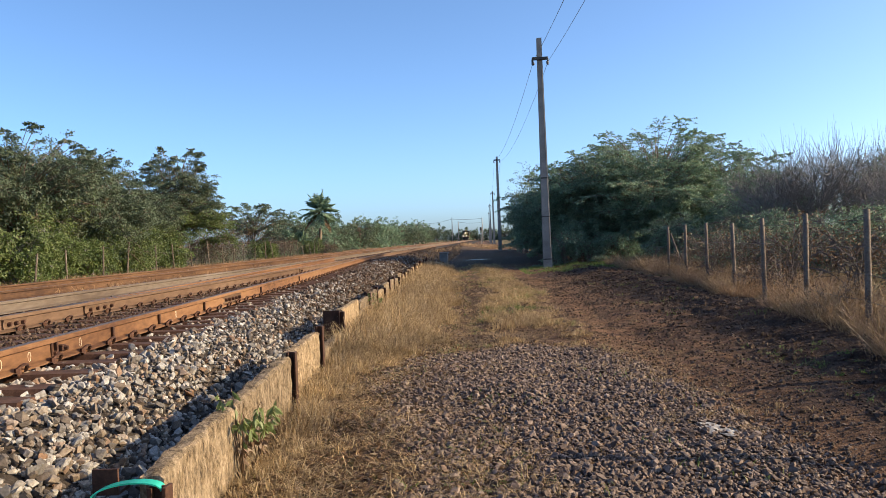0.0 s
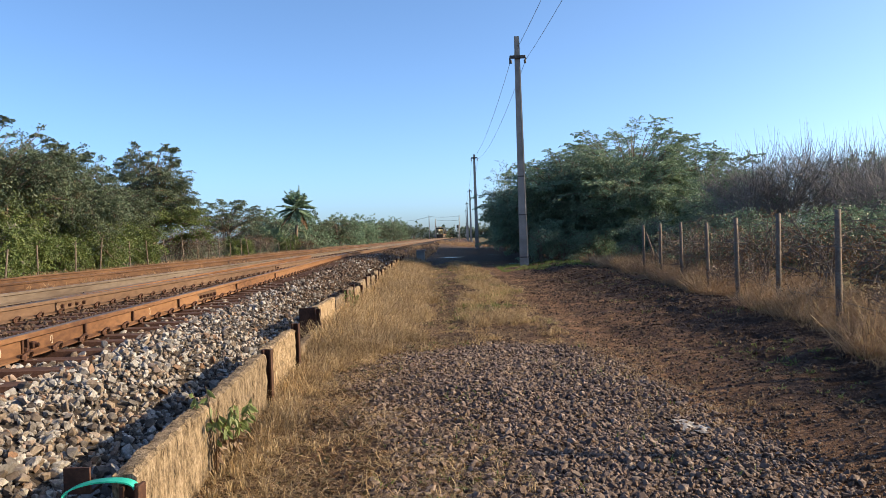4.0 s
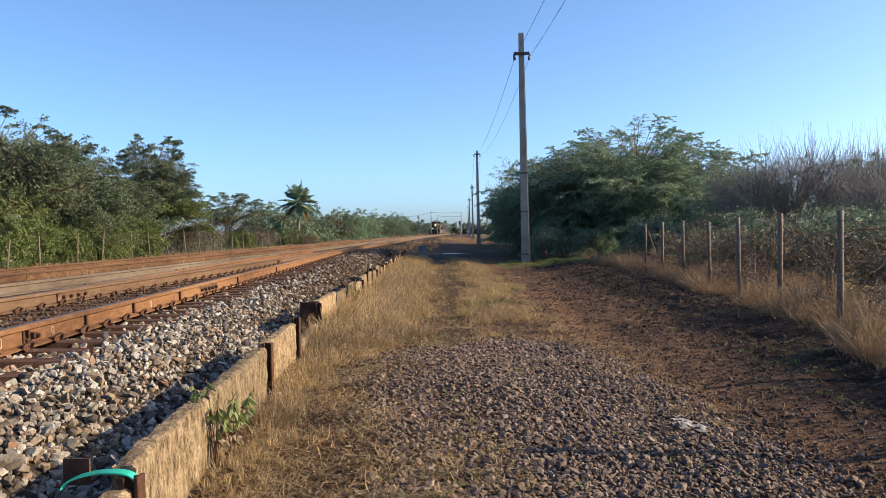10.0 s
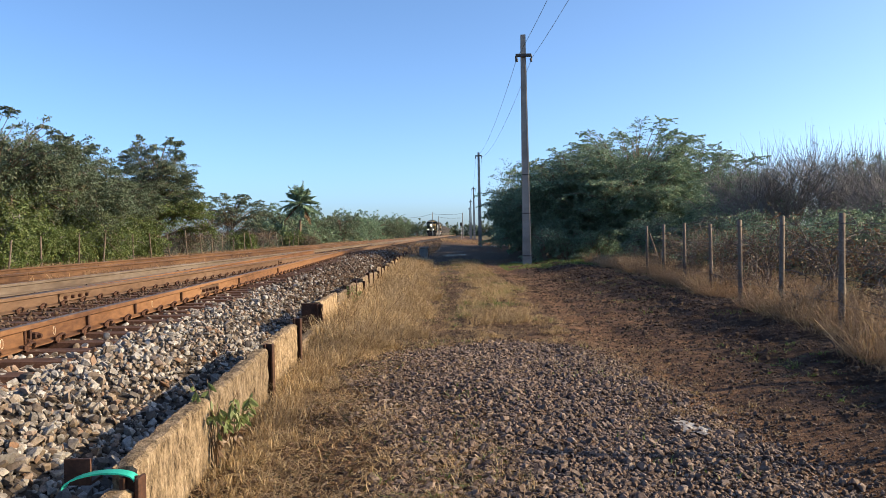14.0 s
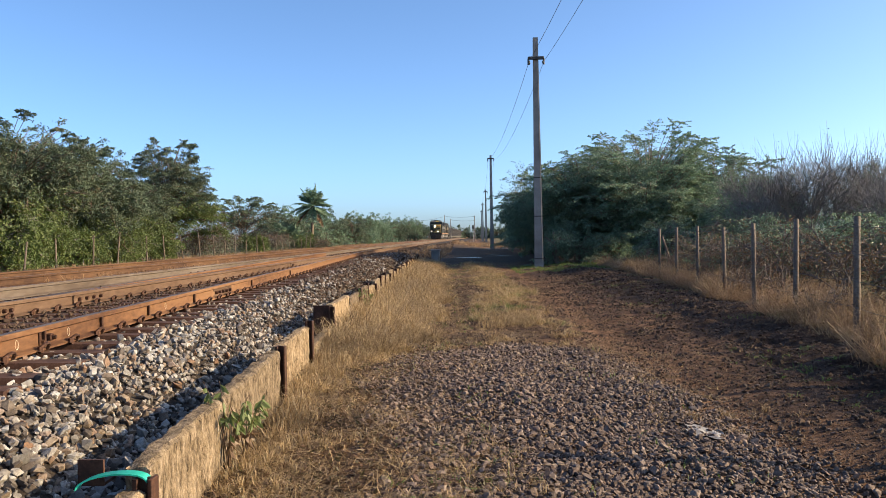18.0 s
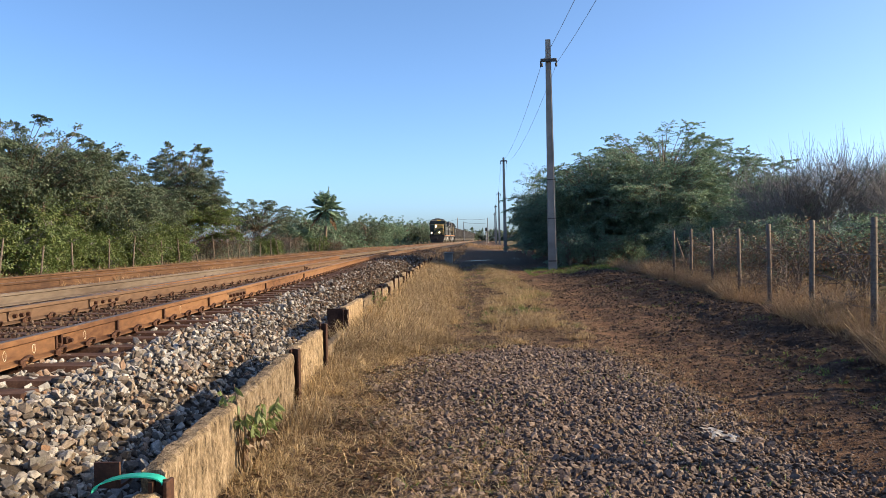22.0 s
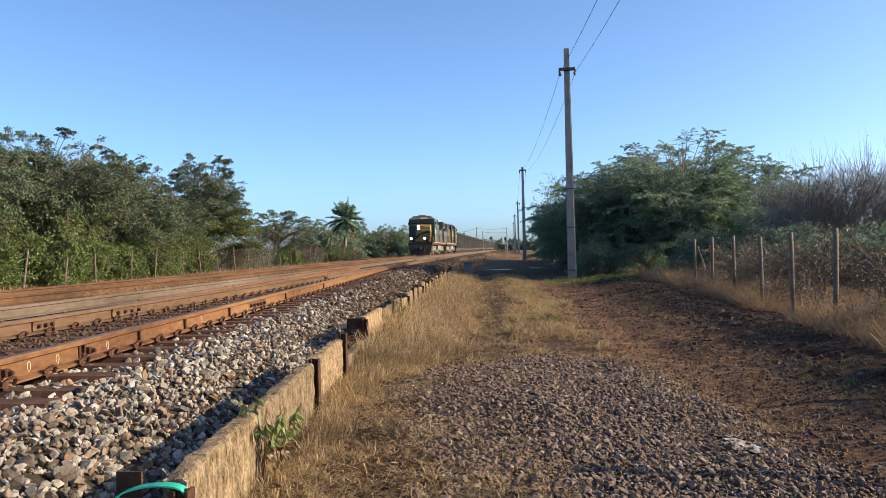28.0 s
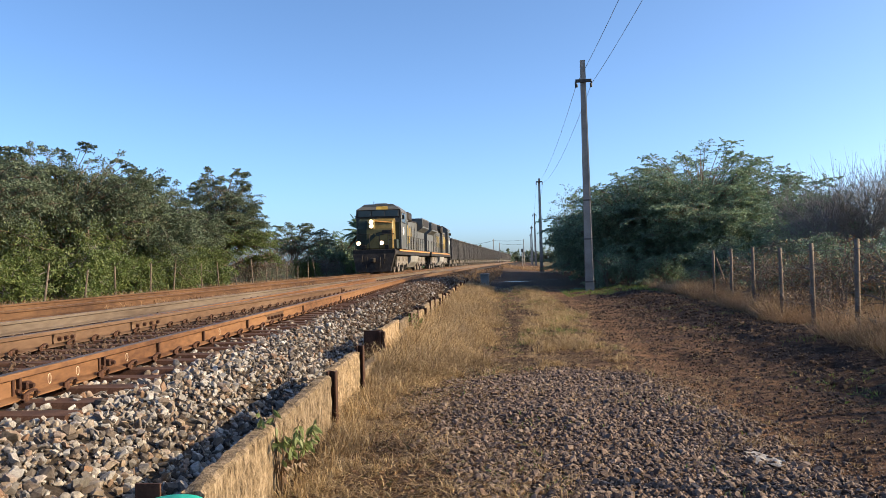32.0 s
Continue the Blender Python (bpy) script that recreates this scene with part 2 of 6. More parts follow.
def tube(points, radii, n=5):
    """Arrays of a tapered tube along a polyline."""
    P = np.asarray(points, float)
    T = np.gradient(P, axis=0)
    T /= np.linalg.norm(T, axis=1)[:, None] + 1e-9
    ref = np.array([0.3, 0.9, 0.1]) if abs(T[0, 2]) > 0.6 else np.array([0, 0, 1.0])
    U = np.cross(T, ref)
    U /= np.linalg.norm(U, axis=1)[:, None] + 1e-9
    W = np.cross(T, U)
    a = np.linspace(0, 2 * np.pi, n, endpoint=False)
    V = (P[:, None] + np.asarray(radii)[:, None, None] * (np.cos(a)[None, :, None] * U[:, None] + np.sin(a)[None, :, None] * W[:, None])).reshape(-1, 3)
    k = len(P)
    i, j = np.meshgrid(np.arange(k - 1), np.arange(n), indexing='ij')
    F = np.stack([i * n + j, i * n + (j + 1) % n, (i + 1) * n + (j + 1) % n, (i + 1) * n + j], -1).reshape(-1, 4)
    return V, F


def merge(pieces):
    Vs, Fs, o = [], [], 0
    for V, F in pieces:
        Vs.append(V)
        Fs.append(F + o)
        o += len(V)
    return np.concatenate(Vs), np.concatenate(Fs)


def rng_of(seed):
    return np.random.default_rng(seed)


# ---------- plan ----------
RAIL_TOP, RAIL_BASE = 0.584, 0.404
R2, R3, R4, R5 = -5.24, -6.91, -8.88, -10.55


def bend(y):
    """How far the line swings to the right in the distance."""
    return 0.0 if y < 80 else (0.000155 * (y - 80) ** 2 if y < 130 else 0.3875 + 0.0155 * (y - 130))


def rail_1(y):
    return -3.08 - 0.055 * y


def wall_x(y):
    return float(np.interp(y, (-5, 2.9, 5.9, 9.4), (-0.72, -1.215, -1.432, -1.642))) - 0.03 * max(0.0, y - 9.4)


def smooth01(x):
    x = np.clip(x, 0, 1)
    return x * x * (3 - 2 * x)


def lumps(X, Y, s, seed=0):
    """Cheap smooth noise in -1..1 on arrays."""
    r = rng_of(seed)
    out = 0
    for k in range(5):
        a, b, p, q = r.uniform(0.5, 1.6, 2).tolist() + r.uniform(0, 6.28, 2).tolist()
        c = r.uniform(-1, 1)
        out = out + np.sin(X * a / s + c * Y / s + p) * np.cos(Y * b / s - c * X / s + q)
    return out / 2.6


def ground_z(X, Y):
    """Height of the dirt, the heap of gravel, the verge and the bed under the tracks."""
    X, Y = np.asarray(X, float), np.asarray(Y, float)
    near = smooth01((60 - Y) / 40)
    z = 0.018 * lumps(X, Y, 0.35, 1) * near + 0.03 * lumps(X, Y, 1.3, 2) * near
    z = z - 0.05 * np.exp(-((X - 1.9) / 0.35) ** 2) * near - 0.05 * np.exp(-((X + 0.1 + 0.02 * Y) / 0.3) ** 2) * smooth01((Y - 8) / 4) * near
    z = z + (0.022 * lumps(X, Y, 0.08, 3) + 0.034 * lumps(X, Y, 0.17, 7) + 0.03) * np.exp(-((X - 3.0 - 0.02 * Y) / 0.6) ** 2) * near
    z = z + 0.07 * np.exp(-((X - 0.1) / 1.1) ** 2 - ((Y - 6.4) / 2.0) ** 2)
    z = z + 0.12 * smooth01((X - 2.9) / 1.0) * smooth01((45 - Y) / 20)
    wx = -1.36 - 0.062 * (np.minimum(Y, 9.4) - 2.9) - 0.026 * np.maximum(0, Y - 9.4)
    bed = 0.02 * smooth01((wx - X) / 0.05)
    bed = bed * np.where(Y > 36, smooth01((wx - 0.8 - X) / 2.0), 1.0)
    left = smooth01((-11.5 - X) / 2.0)
    z = np.where(X < wx, bed * (1 - left) + 0.2 * left + 0.3 * z, z)
    mound = 0.55 * np.exp(-((X + 2.0) / 2.5) ** 2 - ((Y - 92) / 14) ** 2)
    return z + mound


# ---------- ground ----------
def axis_steps(spans):
    out = []
    for a, b, s in spans:
        out += list(np.arange(a, b, s))
    return np.array(out + [spans[-1][1]])


def ground_material():
    m, nt, b = nodes_of("dirt_ground")
    pos = coords(nt)
    sep = nt.nodes.new("ShaderNodeSeparateXYZ")
    nt.links.new(pos, sep.inputs[0])
    wob = noise_tex(nt, 0.55, 4, 0.6)
    x = math_node(nt, 'ADD', sep.outputs[0], math_node(nt, 'MULTIPLY', math_node(nt, 'SUBTRACT', wob, 0.5), 2.4))
    fine, mid, big = noise_tex(nt, 55, 5, 0.7), noise_tex(nt, 7, 5, 0.65), noise_tex(nt, 0.8, 4, 0.6)
    f = math_node(nt, 'ADD', math_node(nt, 'MULTIPLY', fine, 0.4), math_node(nt, 'MULTIPLY', mid, 0.6))
    soil = ramp(nt, f, ((0.34, (0.0239, 0.0133, 0.0079)), (0.5, (0.1033, 0.0579, 0.0327)), (0.64, (0.2148, 0.1291, 0.0762))))
    dark = ramp(nt, f, ((0.36, (0.0118, 0.0074, 0.0058)), (0.5, (0.0411, 0.0258, 0.0185)), (0.64, (0.0938, 0.0614, 0.0436))))
    thatch = ramp(nt, f, ((0.36, (0.0192, 0.0123, 0.0075)), (0.5, (0.0684, 0.0451, 0.0274)), (0.66, (0.1847, 0.13, 0.0752))))
    far = ramp(nt, f, ((0.3, (0.0752, 0.0684, 0.0342)), (0.5, (0.13, 0.1094, 0.0547)), (0.7, (0.1915, 0.1505, 0.0821))))

    def between(v, a, b2, soft):
        return math_node(nt, 'MULTIPLY', ramp(nt, math_node(nt, 'DIVIDE', math_node(nt, 'SUBTRACT', v, a), soft), ((0, (0, 0, 0)), (1, (1, 1, 1)))),
                         ramp(nt, math_node(nt, 'DIVIDE', math_node(nt, 'SUBTRACT', b2, v), soft), ((0, (0, 0, 0)), (1, (1, 1, 1)))))
    col = mixc(nt, between(x, 2.2, 4.6, 0.8), soil, dark)
    col = mixc(nt, math_node(nt, 'MULTIPLY', between(x, -2.6, 1.6, 0.8), ramp(nt, big, ((0.4, (0.35, 0.35, 0.35)), (0.6, (0.9, 0.9, 0.9))))), col, thatch)
    col = mixc(nt, between(x, 4.2, 900.0, 1.5), col, far)
    col = mixc(nt, between(x, -900.0, -11.0, 1.5), col, far)
    # the thicket's shade across the road, deepened by a dark band in the colour
    shade_band = math_node(nt, 'MULTIPLY', between(math_node(nt, 'ADD', sep.outputs[1], math_node(nt, 'MULTIPLY', wob, 5.0)), 38.0, 86.0, 3.0), between(sep.outputs[0], -6.0, 12.0, 2.0))
    col = mixc(nt, shade_band, col, ramp(nt, f, ((0.36, (0.025, 0.018, 0.013)), (0.5, (0.058, 0.042, 0.031)), (0.66, (0.11, 0.08, 0.06)))))
    nt.links.new(col, b.inputs["Base Color"])
    b.inputs["Roughness"].default_value, b.inputs["Specular IOR Level"].default_value = 0.95, 0.15
    bump(nt, b, f, 1.0, 0.05)
    return m


gx = axis_steps(((-1500, -200, 130), (-200, -30, 17), (-30, -12, 2), (-12, -3, 0.6), (-3, 1.0, 0.09), (1.0, 4.8, 0.05), (4.8, 5, 0.1), (5, 12, 0.5), (12, 40, 4), (40, 200, 20), (200, 1500, 130)))
gy = axis_steps(((-1500, -100, 140), (-100, -6, 12), (-6, 2, 0.5), (2, 14, 0.06), (14, 30, 0.25), (30, 60, 1.0), (60, 140, 3), (140, 300, 16), (300, 3500, 200)))
GX, GY = np.meshgrid(gx, gy)
GZ = ground_z(GX, GY)
ni, nj = GX.shape
ii, jj = np.meshgrid(np.arange(ni - 1), np.arange(nj - 1), indexing='ij')
GF = np.stack([ii * nj + jj, ii * nj + jj + 1, (ii + 1) * nj + jj + 1, (ii + 1) * nj + jj], -1).reshape(-1, 4)
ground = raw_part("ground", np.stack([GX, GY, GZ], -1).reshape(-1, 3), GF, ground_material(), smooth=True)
tagged(ground, "brown dirt track with dry thatch, dark verge soil and a painted band of shade", "ground", kind="structure")


# ---------- ballast bed, stones ----------
def bed_z(X, Y):
    """Top of the ballast: highest at the sleepers, falling to the edging wall."""
    X, Y = np.asarray(X, float), np.asarray(Y, float)
    wx = -1.40 - 0.062 * (np.minimum(Y, 9.4) - 2.9) - 0.026 * np.maximum(0, Y - 9.4)
    t = smooth01((wx - X - 0.24) / 0.8)
    z = 0.03 + 0.33 * t
    z = z - 0.05 * smooth01((-11.2 - X) / 0.8)
    return z + 0.02 * lumps(X, Y, 0.3, 5)


by = axis_steps(((-12, 30, 0.3), (30, 80, 1.0), (80, 820, 6)))
bu = np.linspace(0, 1, 60)
BY, BU = np.meshgrid(by, bu, indexing='ij')
WX = -1.40 - 0.062 * (np.minimum(BY, 9.4) - 2.9) - 0.026 * np.maximum(0, BY - 9.4)
WX = np.maximum(WX, -2.4)
BX = WX + (-12.4 - WX) * BU
BZ = bed_z(BX, BY)
BZ = np.where(BU > 0.97, 0.12, BZ)
BB = np.vectorize(bend)(BY)
ni, nj = BX.shape
ii, jj = np.meshgrid(np.arange(ni - 1), np.arange(nj - 1), indexing='ij')
BF = np.stack([ii * nj + jj, (ii + 1) * nj + jj, (ii + 1) * nj + jj + 1, ii * nj + jj + 1], -1).reshape(-1, 4)
bed = raw_part("ballast_bed", np.stack([BX + BB, BY, BZ], -1).reshape(-1, 3), BF, M["ballast_bed"], smooth=True)
tagged(bed, "bed of grey and rusty crushed stone under the tracks", "ballast", kind="structure")

STONES = []
for _k in range(14):
    _bm = bmesh.new()
    _r = random.Random(_k + 5)
    _ax = [_r.uniform(0.9, 1.25), _r.uniform(0.75, 1.05), _r.uniform(0.5, 0.8)]
    for _n in range(15):
        _d = Vector((_r.gauss(0, 1), _r.gauss(0, 1), _r.gauss(0, 1))).normalized() * _r.uniform(0.42, 0.6)
        _bm.verts.new([c * a for c, a in zip(_d, _ax)])
    _h = bmesh.ops.convex_hull(_bm, input=_bm.verts)
    bmesh.ops.delete(_bm, geom=list({g for g in _h["geom_interior"] + _h["geom_unused"] if isinstance(g, bmesh.types.BMVert)}), context='VERTS')
    bmesh.ops.triangulate(_bm, faces=_bm.faces)
    _bm.verts.index_update()
    STONES.append((np.array([v.co[:] for v in _bm.verts]), np.array([[v.index for v in f.verts] for f in _bm.faces])))
    _bm.free()


def random_turns(r, n, tilt):
    """Turned at random about the upright, and tipped by about that many radians."""
    a, b, c = r.uniform(0, 6.283, n), r.normal(0, tilt, n), r.normal(0, tilt, n)
    Z, X, Y = (np.zeros((n, 3, 3)) for _ in range(3))
    for m, t, (p, q, k) in ((Z, a, (0, 1, 2)), (X, b, (1, 2, 0)), (Y, c, (2, 0, 1))):
        m[:, p, p] = m[:, q, q] = np.cos(t)
        m[:, p, q], m[:, q, p], m[:, k, k] = -np.sin(t), np.sin(t), 1
    return X @ Y @ Z


def stones(parent, name, pos, size, mat, seed, singles=300, near=lambda p: np.abs(p[:, 1] - 3.2), tilt=0.7):
    """The nearest stones as single pieces, the rest joined."""
    r = rng_of(seed)
    order = np.argsort(near(pos))
    pos, size = pos[order], size[order]
    R = random_turns(r, len(pos), tilt)
    kind = r.integers(0, len(STONES), len(pos))
    base = [raw_mesh(name, *STONES[k]) for k in range(len(STONES))]
    for me in base:
        me.materials.append(mat)
    for i in range(min(singles, len(pos))):
        ob = new(name, base[kind[i]])
        ob.parent = parent
        ob.matrix_basis = Matrix.LocRotScale(Vector(pos[i]), Matrix(R[i].tolist()).to_quaternion(), Vector([float(size[i])] * 3))
    pieces = []
    for k in range(len(STONES)):
        sel = np.arange(singles, len(pos))[kind[singles:] == k]
        V, F = STONES[k]
        if len(sel):
            VV = np.einsum('nij,vj->nvi', R[sel], V) * size[sel, None, None] + pos[sel, None]
            pieces.append((VV.reshape(-1, 3), (F[None] + (np.arange(len(sel)) * len(V))[:, None, None]).reshape(-1, 3)))
    if pieces:
        ob = raw_part(name + "_rest", *merge(pieces), mat, parent)
        tagged(ob, kind="stuff")


def scatter(r, n, x0, x1, y0, y1, power=1.6):
    """Points denser towards small y."""
    u = r.random(n) ** power
    return r.uniform(x0, x1, n), y0 + (y1 - y0) * u


_r = rng_of(11)
px_, py_ = scatter(_r, 44000, 0, 1, 2.0, 42, 1.8)
wx_ = -1.385 - 0.059 * (np.minimum(py_, 9.4) - 2.9) - 0.026 * np.maximum(0, py_ - 9.4)
right_ = wx_ - 0.02
left_ = np.where(_r.random(len(py_)) < 0.72, np.maximum(rail_1(py_), R2) + 0.05, -6.8)
X_ = right_ + (left_ - right_) * px_
S_ = np.clip(_r.lognormal(-3.18, 0.36, len(X_)), 0.022, 0.085) * np.where(X_ < rail_1(py_) - 0.05, 0.7, 1.0) * (1 + 0.015 * np.maximum(py_ - 10, 0))
P_ = np.stack([X_, py_, bed_z(X_, py_) - 0.03 * (X_ < rail_1(py_) + 0.55) + S_ * _r.uniform(-0.1, 0.7, len(X_))], -1)
old = (_r.random(len(X_)) < smooth01((py_ - 8) / 10) * 0.75) | (X_ < rail_1(py_) - 0.05)
_k = 5000
Y1 = _r.uniform(-6, 2.2, _k)
X1 = -1.1 - 0.1 - 2.0 * _r.random(_k)
S1 = np.clip(_r.lognormal(-3.18, 0.36, _k), 0.022, 0.085)
P_ = np.concatenate([P_, np.stack([X1, Y1, bed_z(X1, Y1) + S1 * _r.uniform(0, 0.7, _k)], -1)])
S_, old = np.concatenate([S_, S1]), np.concatenate([old, _r.random(_k) < 0.2])
stones(bed, "stone", P_[~old], S_[~old], M["ballast"], 12)
stones(bed, "dirty_stone", P_[old], S_[old], M["dirty_stone"], 14, 40)

_n = 9000
Y_ = 3.5 + 36 * _r.random(_n) ** 1.6
X_ = rail_1(Y_) - 0.05 + (-6.8 - rail_1(Y_)) * _r.random(_n) ** 1.3
S_ = np.clip(_r.lognormal(-3.2, 0.35, _n), 0.02, 0.08)
stones(bed, "dirty_stone", np.stack([X_, Y_, 0.385 + 0.02 * _r.random(_n)], -1), S_, M["dirty_stone"], 17, 30)

_n = 5000
Y_ = _r.uniform(36, 95, _n)
X_ = _r.uniform(-6.8, -1.6, _n)
S_ = np.clip(_r.lognormal(-2.6, 0.4, _n), 0.04, 0.18)
stones(bed, "dirty_stone", np.stack([X_ + np.vectorize(bend)(Y_), Y_, np.maximum(bed_z(X_, Y_), ground_z(X_, Y_)) + 0.1 * S_], -1), S_, M["dirty_stone"], 19, 20)

# grey gravel spilt on the dirt
gravel = empty("gravel_heap")
tagged(gravel, "spread heap of grey crushed stone on the dirt", "gravel", kind="stuff")
_n = 185000
X_, Y_ = scatter(_r, _n, -1.2, 4.2, 0.6, 10.0, 1.1)
dens = np.exp(-np.maximum(0, np.abs(X_ - 0.15 - 0.12 * (6 - Y_)) - 1.0) ** 2 / 0.35) * smooth01((9.0 + 0.35 * np.sin(3 * X_) - Y_) / 0.9)
dens = np.maximum(dens, 0.05 * smooth01((9 - Y_) / 3) * smooth01((2.6 - X_) / 1.0))
dens = np.maximum(dens, 0.7 * smooth01((4.35 - 0.3 * X_ - Y_ + 0.25 * np.sin(2.2 * X_)) / 0.5))
dens = dens * (0.86 + 0.14 * lumps(X_, Y_, 0.25, 8)) * smooth01((X_ - np.interp(Y_, (3, 5, 6.5, 9), (-0.45, -0.75, -1.2, -1.2)) + 0.12 * np.sin(4 * Y_)) / 0.4)
dens = dens * smooth01((Y_ - 0.8 + 0.6 * lumps(X_, Y_, 0.5, 35)) / 1.6)
keep = _r.random(_n) < dens
X_, Y_ = X_[keep], Y_[keep]
S_ = np.clip(_r.lognormal(-3.8, 0.42, len(X_)), 0.01, 0.06) * np.where(dens[keep] < 0.3, 0.62, 1.0)
stones(gravel, "stone", np.stack([X_, Y_, ground_z(X_, Y_) + S_ * _r.uniform(0.05, 0.35, len(X_))], -1), S_, M["gravel"], 13, tilt=0.45)


# clods of dark soil thrown up along the verge
clods = empty("soil_clods")
tagged(clods, "dark crumbly clods of soil along the verge", "soil", kind="stuff")
_n = 46000
X_, Y_ = scatter(_r, _n, 1.0, 5.2, 3.5, 31, 1.2)
keep = _r.random(_n) < np.exp(-((X_ - 2.95 - 0.02 * Y_) / 0.8) ** 2) * (0.5 + 0.5 * lumps(X_, Y_, 0.5, 15))
X_, Y_ = X_[keep], Y_[keep]
S_ = np.clip(_r.lognormal(-3.6, 0.55, len(X_)), 0.01, 0.09) * np.interp(Y_, (4, 9, 18), (0.6, 0.8, 1.2))
stones(clods, "clod", np.stack([X_, Y_, ground_z(X_, Y_) + 0.1 * S_], -1), S_, M["clod"], 16, 120)


# crumbs of soil and grit all over the dirt track
grit = empty("soil_crumbs")
tagged(grit, "brown crumbs of soil and grit on the dirt track", "soil", kind="stuff")
_n = 60000
X_, Y_ = scatter(_r, _n, -1.3, 4.4, 3.0, 24, 1.6)
keep = _r.random(_n) < 0.35 + 0.65 * smooth01(0.5 + lumps(X_, Y_, 0.3, 19))
X_, Y_ = X_[keep], Y_[keep]
S_ = np.clip(_r.lognormal(-4.2, 0.5, len(X_)), 0.006, 0.05) * (1 + 0.03 * np.maximum(Y_ - 8, 0))
stones(grit, "crumb", np.stack([X_, Y_, ground_z(X_, Y_) + 0.15 * S_], -1), S_, M["dirty_stone"], 18, 30)


# ---------- rails and sleepers ----------
RAIL_PROFILE = [(-0.075, 0), (0.075, 0), (0.075, 0.012), (0.012, 0.03), (0.009, 0.13), (0.036, 0.142), (0.036, 0.172), (0.03, 0.18),
                (-0.03, 0.18), (-0.036, 0.172), (-0.036, 0.142), (-0.009, 0.13), (-0.012, 0.03), (-0.075, 0.012)]


def sweep(profile, path):
    """A profile of (u, z) drawn along points (x, y, z) that lead away; quads only, open ends."""
    n, k = len(profile), len(path)
    V = np.array([[(x + u, y, z + v) for u, v in profile] for x, y, z in path]).reshape(-1, 3)
    i, j = np.meshgrid(np.arange(k - 1), np.arange(n), indexing='ij')
    return V, np.stack([i * n + j, i * n + (j + 1) % n, (i + 1) * n + (j + 1) % n, (i + 1) * n + j], -1).reshape(-1, 4)


def rail(track, xf, y0, y1, mat, label):
    ys = [y for y in np.concatenate([np.arange(y0, min(y1, 80), 4.0), np.arange(80, 820, 10.0)]) if y0 <= y < y1] + [y1]
    path = [(xf(y), y, RAIL_BASE) for y in ys]
    ob = raw_part("rail", *sweep(RAIL_PROFILE, path), mat, track, label)
    top = [(-0.029, 0.1795), (0.029, 0.1795), (0.029, 0.1815), (-0.029, 0.1815)]
    raw_part("running_surface", *sweep(top, path), M["railtop"], ob, "worn grey rail head")
    return ob


def flat(x0):
    return lambda y: x0 + bend(y)


track_a = empty("railway_track")
tagged(track_a, "rusty broad-gauge track with a turnout on crushed stone", "railway track", "tracks", "structure")
track_b = empty("railway_track")
tagged(track_b, "rusty broad-gauge track carrying the train on crushed stone", "railway track", "tracks", "structure")
rail(track_a, rail_1, -12, 37.5, M["rust"], "orange rusty rail")
rail(track_a, flat(R2), -12, 800, M["rust_pale"], "pale rusty rail")
rail(track_a, lambda y: rail_1(y) - 1.67, 9.6, 37.0, M["rust"], "orange rusty rail")
rail(track_a, lambda y: rail_1(y) - 1.67, -12, 7.2, M["rust"], "orange rusty rail")
rail(track_a, flat(R3), -12, 800, M["rust_grey"], "dusty pale grey rail")
rail(track_b, flat(R4), -12, 800, M["rust_brown"], "brown rusty rail")
rail(track_b, flat(R5), -12, 800, M["rust_brown"], "brown rusty rail")

SLEEPER = [(-0.125, -0.05), (-0.09, 0.0), (0.09, 0.0), (0.125, -0.05)]


def sleeper_row(track, y0, y1, step, xa, xb):
    y = y0
    cache = {}
    while y < y1:
        a, b = xa(y), xb(y)
        key = round((a - b) * 10)
        if key not in cache:
            me = bpy.data.meshes.new("sleeper")
            L = key / 20
            bm = prism(SLEEPER, 'x', -L, L)
            bm.to_mesh(me)
            bm.free()
            me.materials.append(M["sleeper"])
            cache[key] = me
        ob = new("sleeper", cache[key])
        ob.parent = track
        ob.matrix_basis = pose((a + b) / 2, y, RAIL_BASE - 0.006, 0, 0, 1.2 * math.sin(y * 7.3))
        y += step


STEP = 0.52
sleeper_row(track_a, 0.3 - 23 * STEP, 60, STEP, lambda y: max(rail_1(y), R2) + 0.62, lambda y: R3 - 0.45)
sleeper_row(track_b, 4.0 - 28 * 0.56, 75, 0.56, lambda y: R4 + 0.45, lambda y: R5 - 0.5)


# spring clips that hold the rails
def clip_mesh():
    a = np.linspace(-0.5, np.pi + 0.6, 9)
    P = np.stack([0.02 * np.sin(a) - 0.005, 0.048 * np.cos(a), 0.008 + 0.04 * np.sin(a)], -1)
    P = np.concatenate([[(-0.045, 0.13, 0.0)], P, [(0.03, -0.11, -0.012)]])
    V1, F1 = tube(P, np.full(len(P), 0.0125), 5)
    V2, F2 = tube([(0.0, -0.045, -0.03), (0.0, -0.045, 0.018), (0.0, -0.02, 0.026)], [0.022, 0.02, 0.012], 6)
    return raw_mesh("clip", *merge([(V1, F1), (V2, F2)]))


clip = clip_mesh()
clip.materials.append(M["rust_dark"])
plate = bpy.data.meshes.new("base_plate")
_bm = box((0, 0, 0), (0.3, 0.16, 0.016), 0.004)
_bm.to_mesh(plate)
_bm.free()
plate.materials.append(M["rust_dark"])


def clips(track, xf, y0, y1, step, side):
    y = y0
    while y < y1:
        ob = new("clip", clip)
        ob.parent = track
        ob.matrix_basis = pose(xf(y) + side * 0.09, y, RAIL_BASE + 0.014) @ Matrix.Diagonal((1.15, 1.3, 0.95, 1))
        y += step


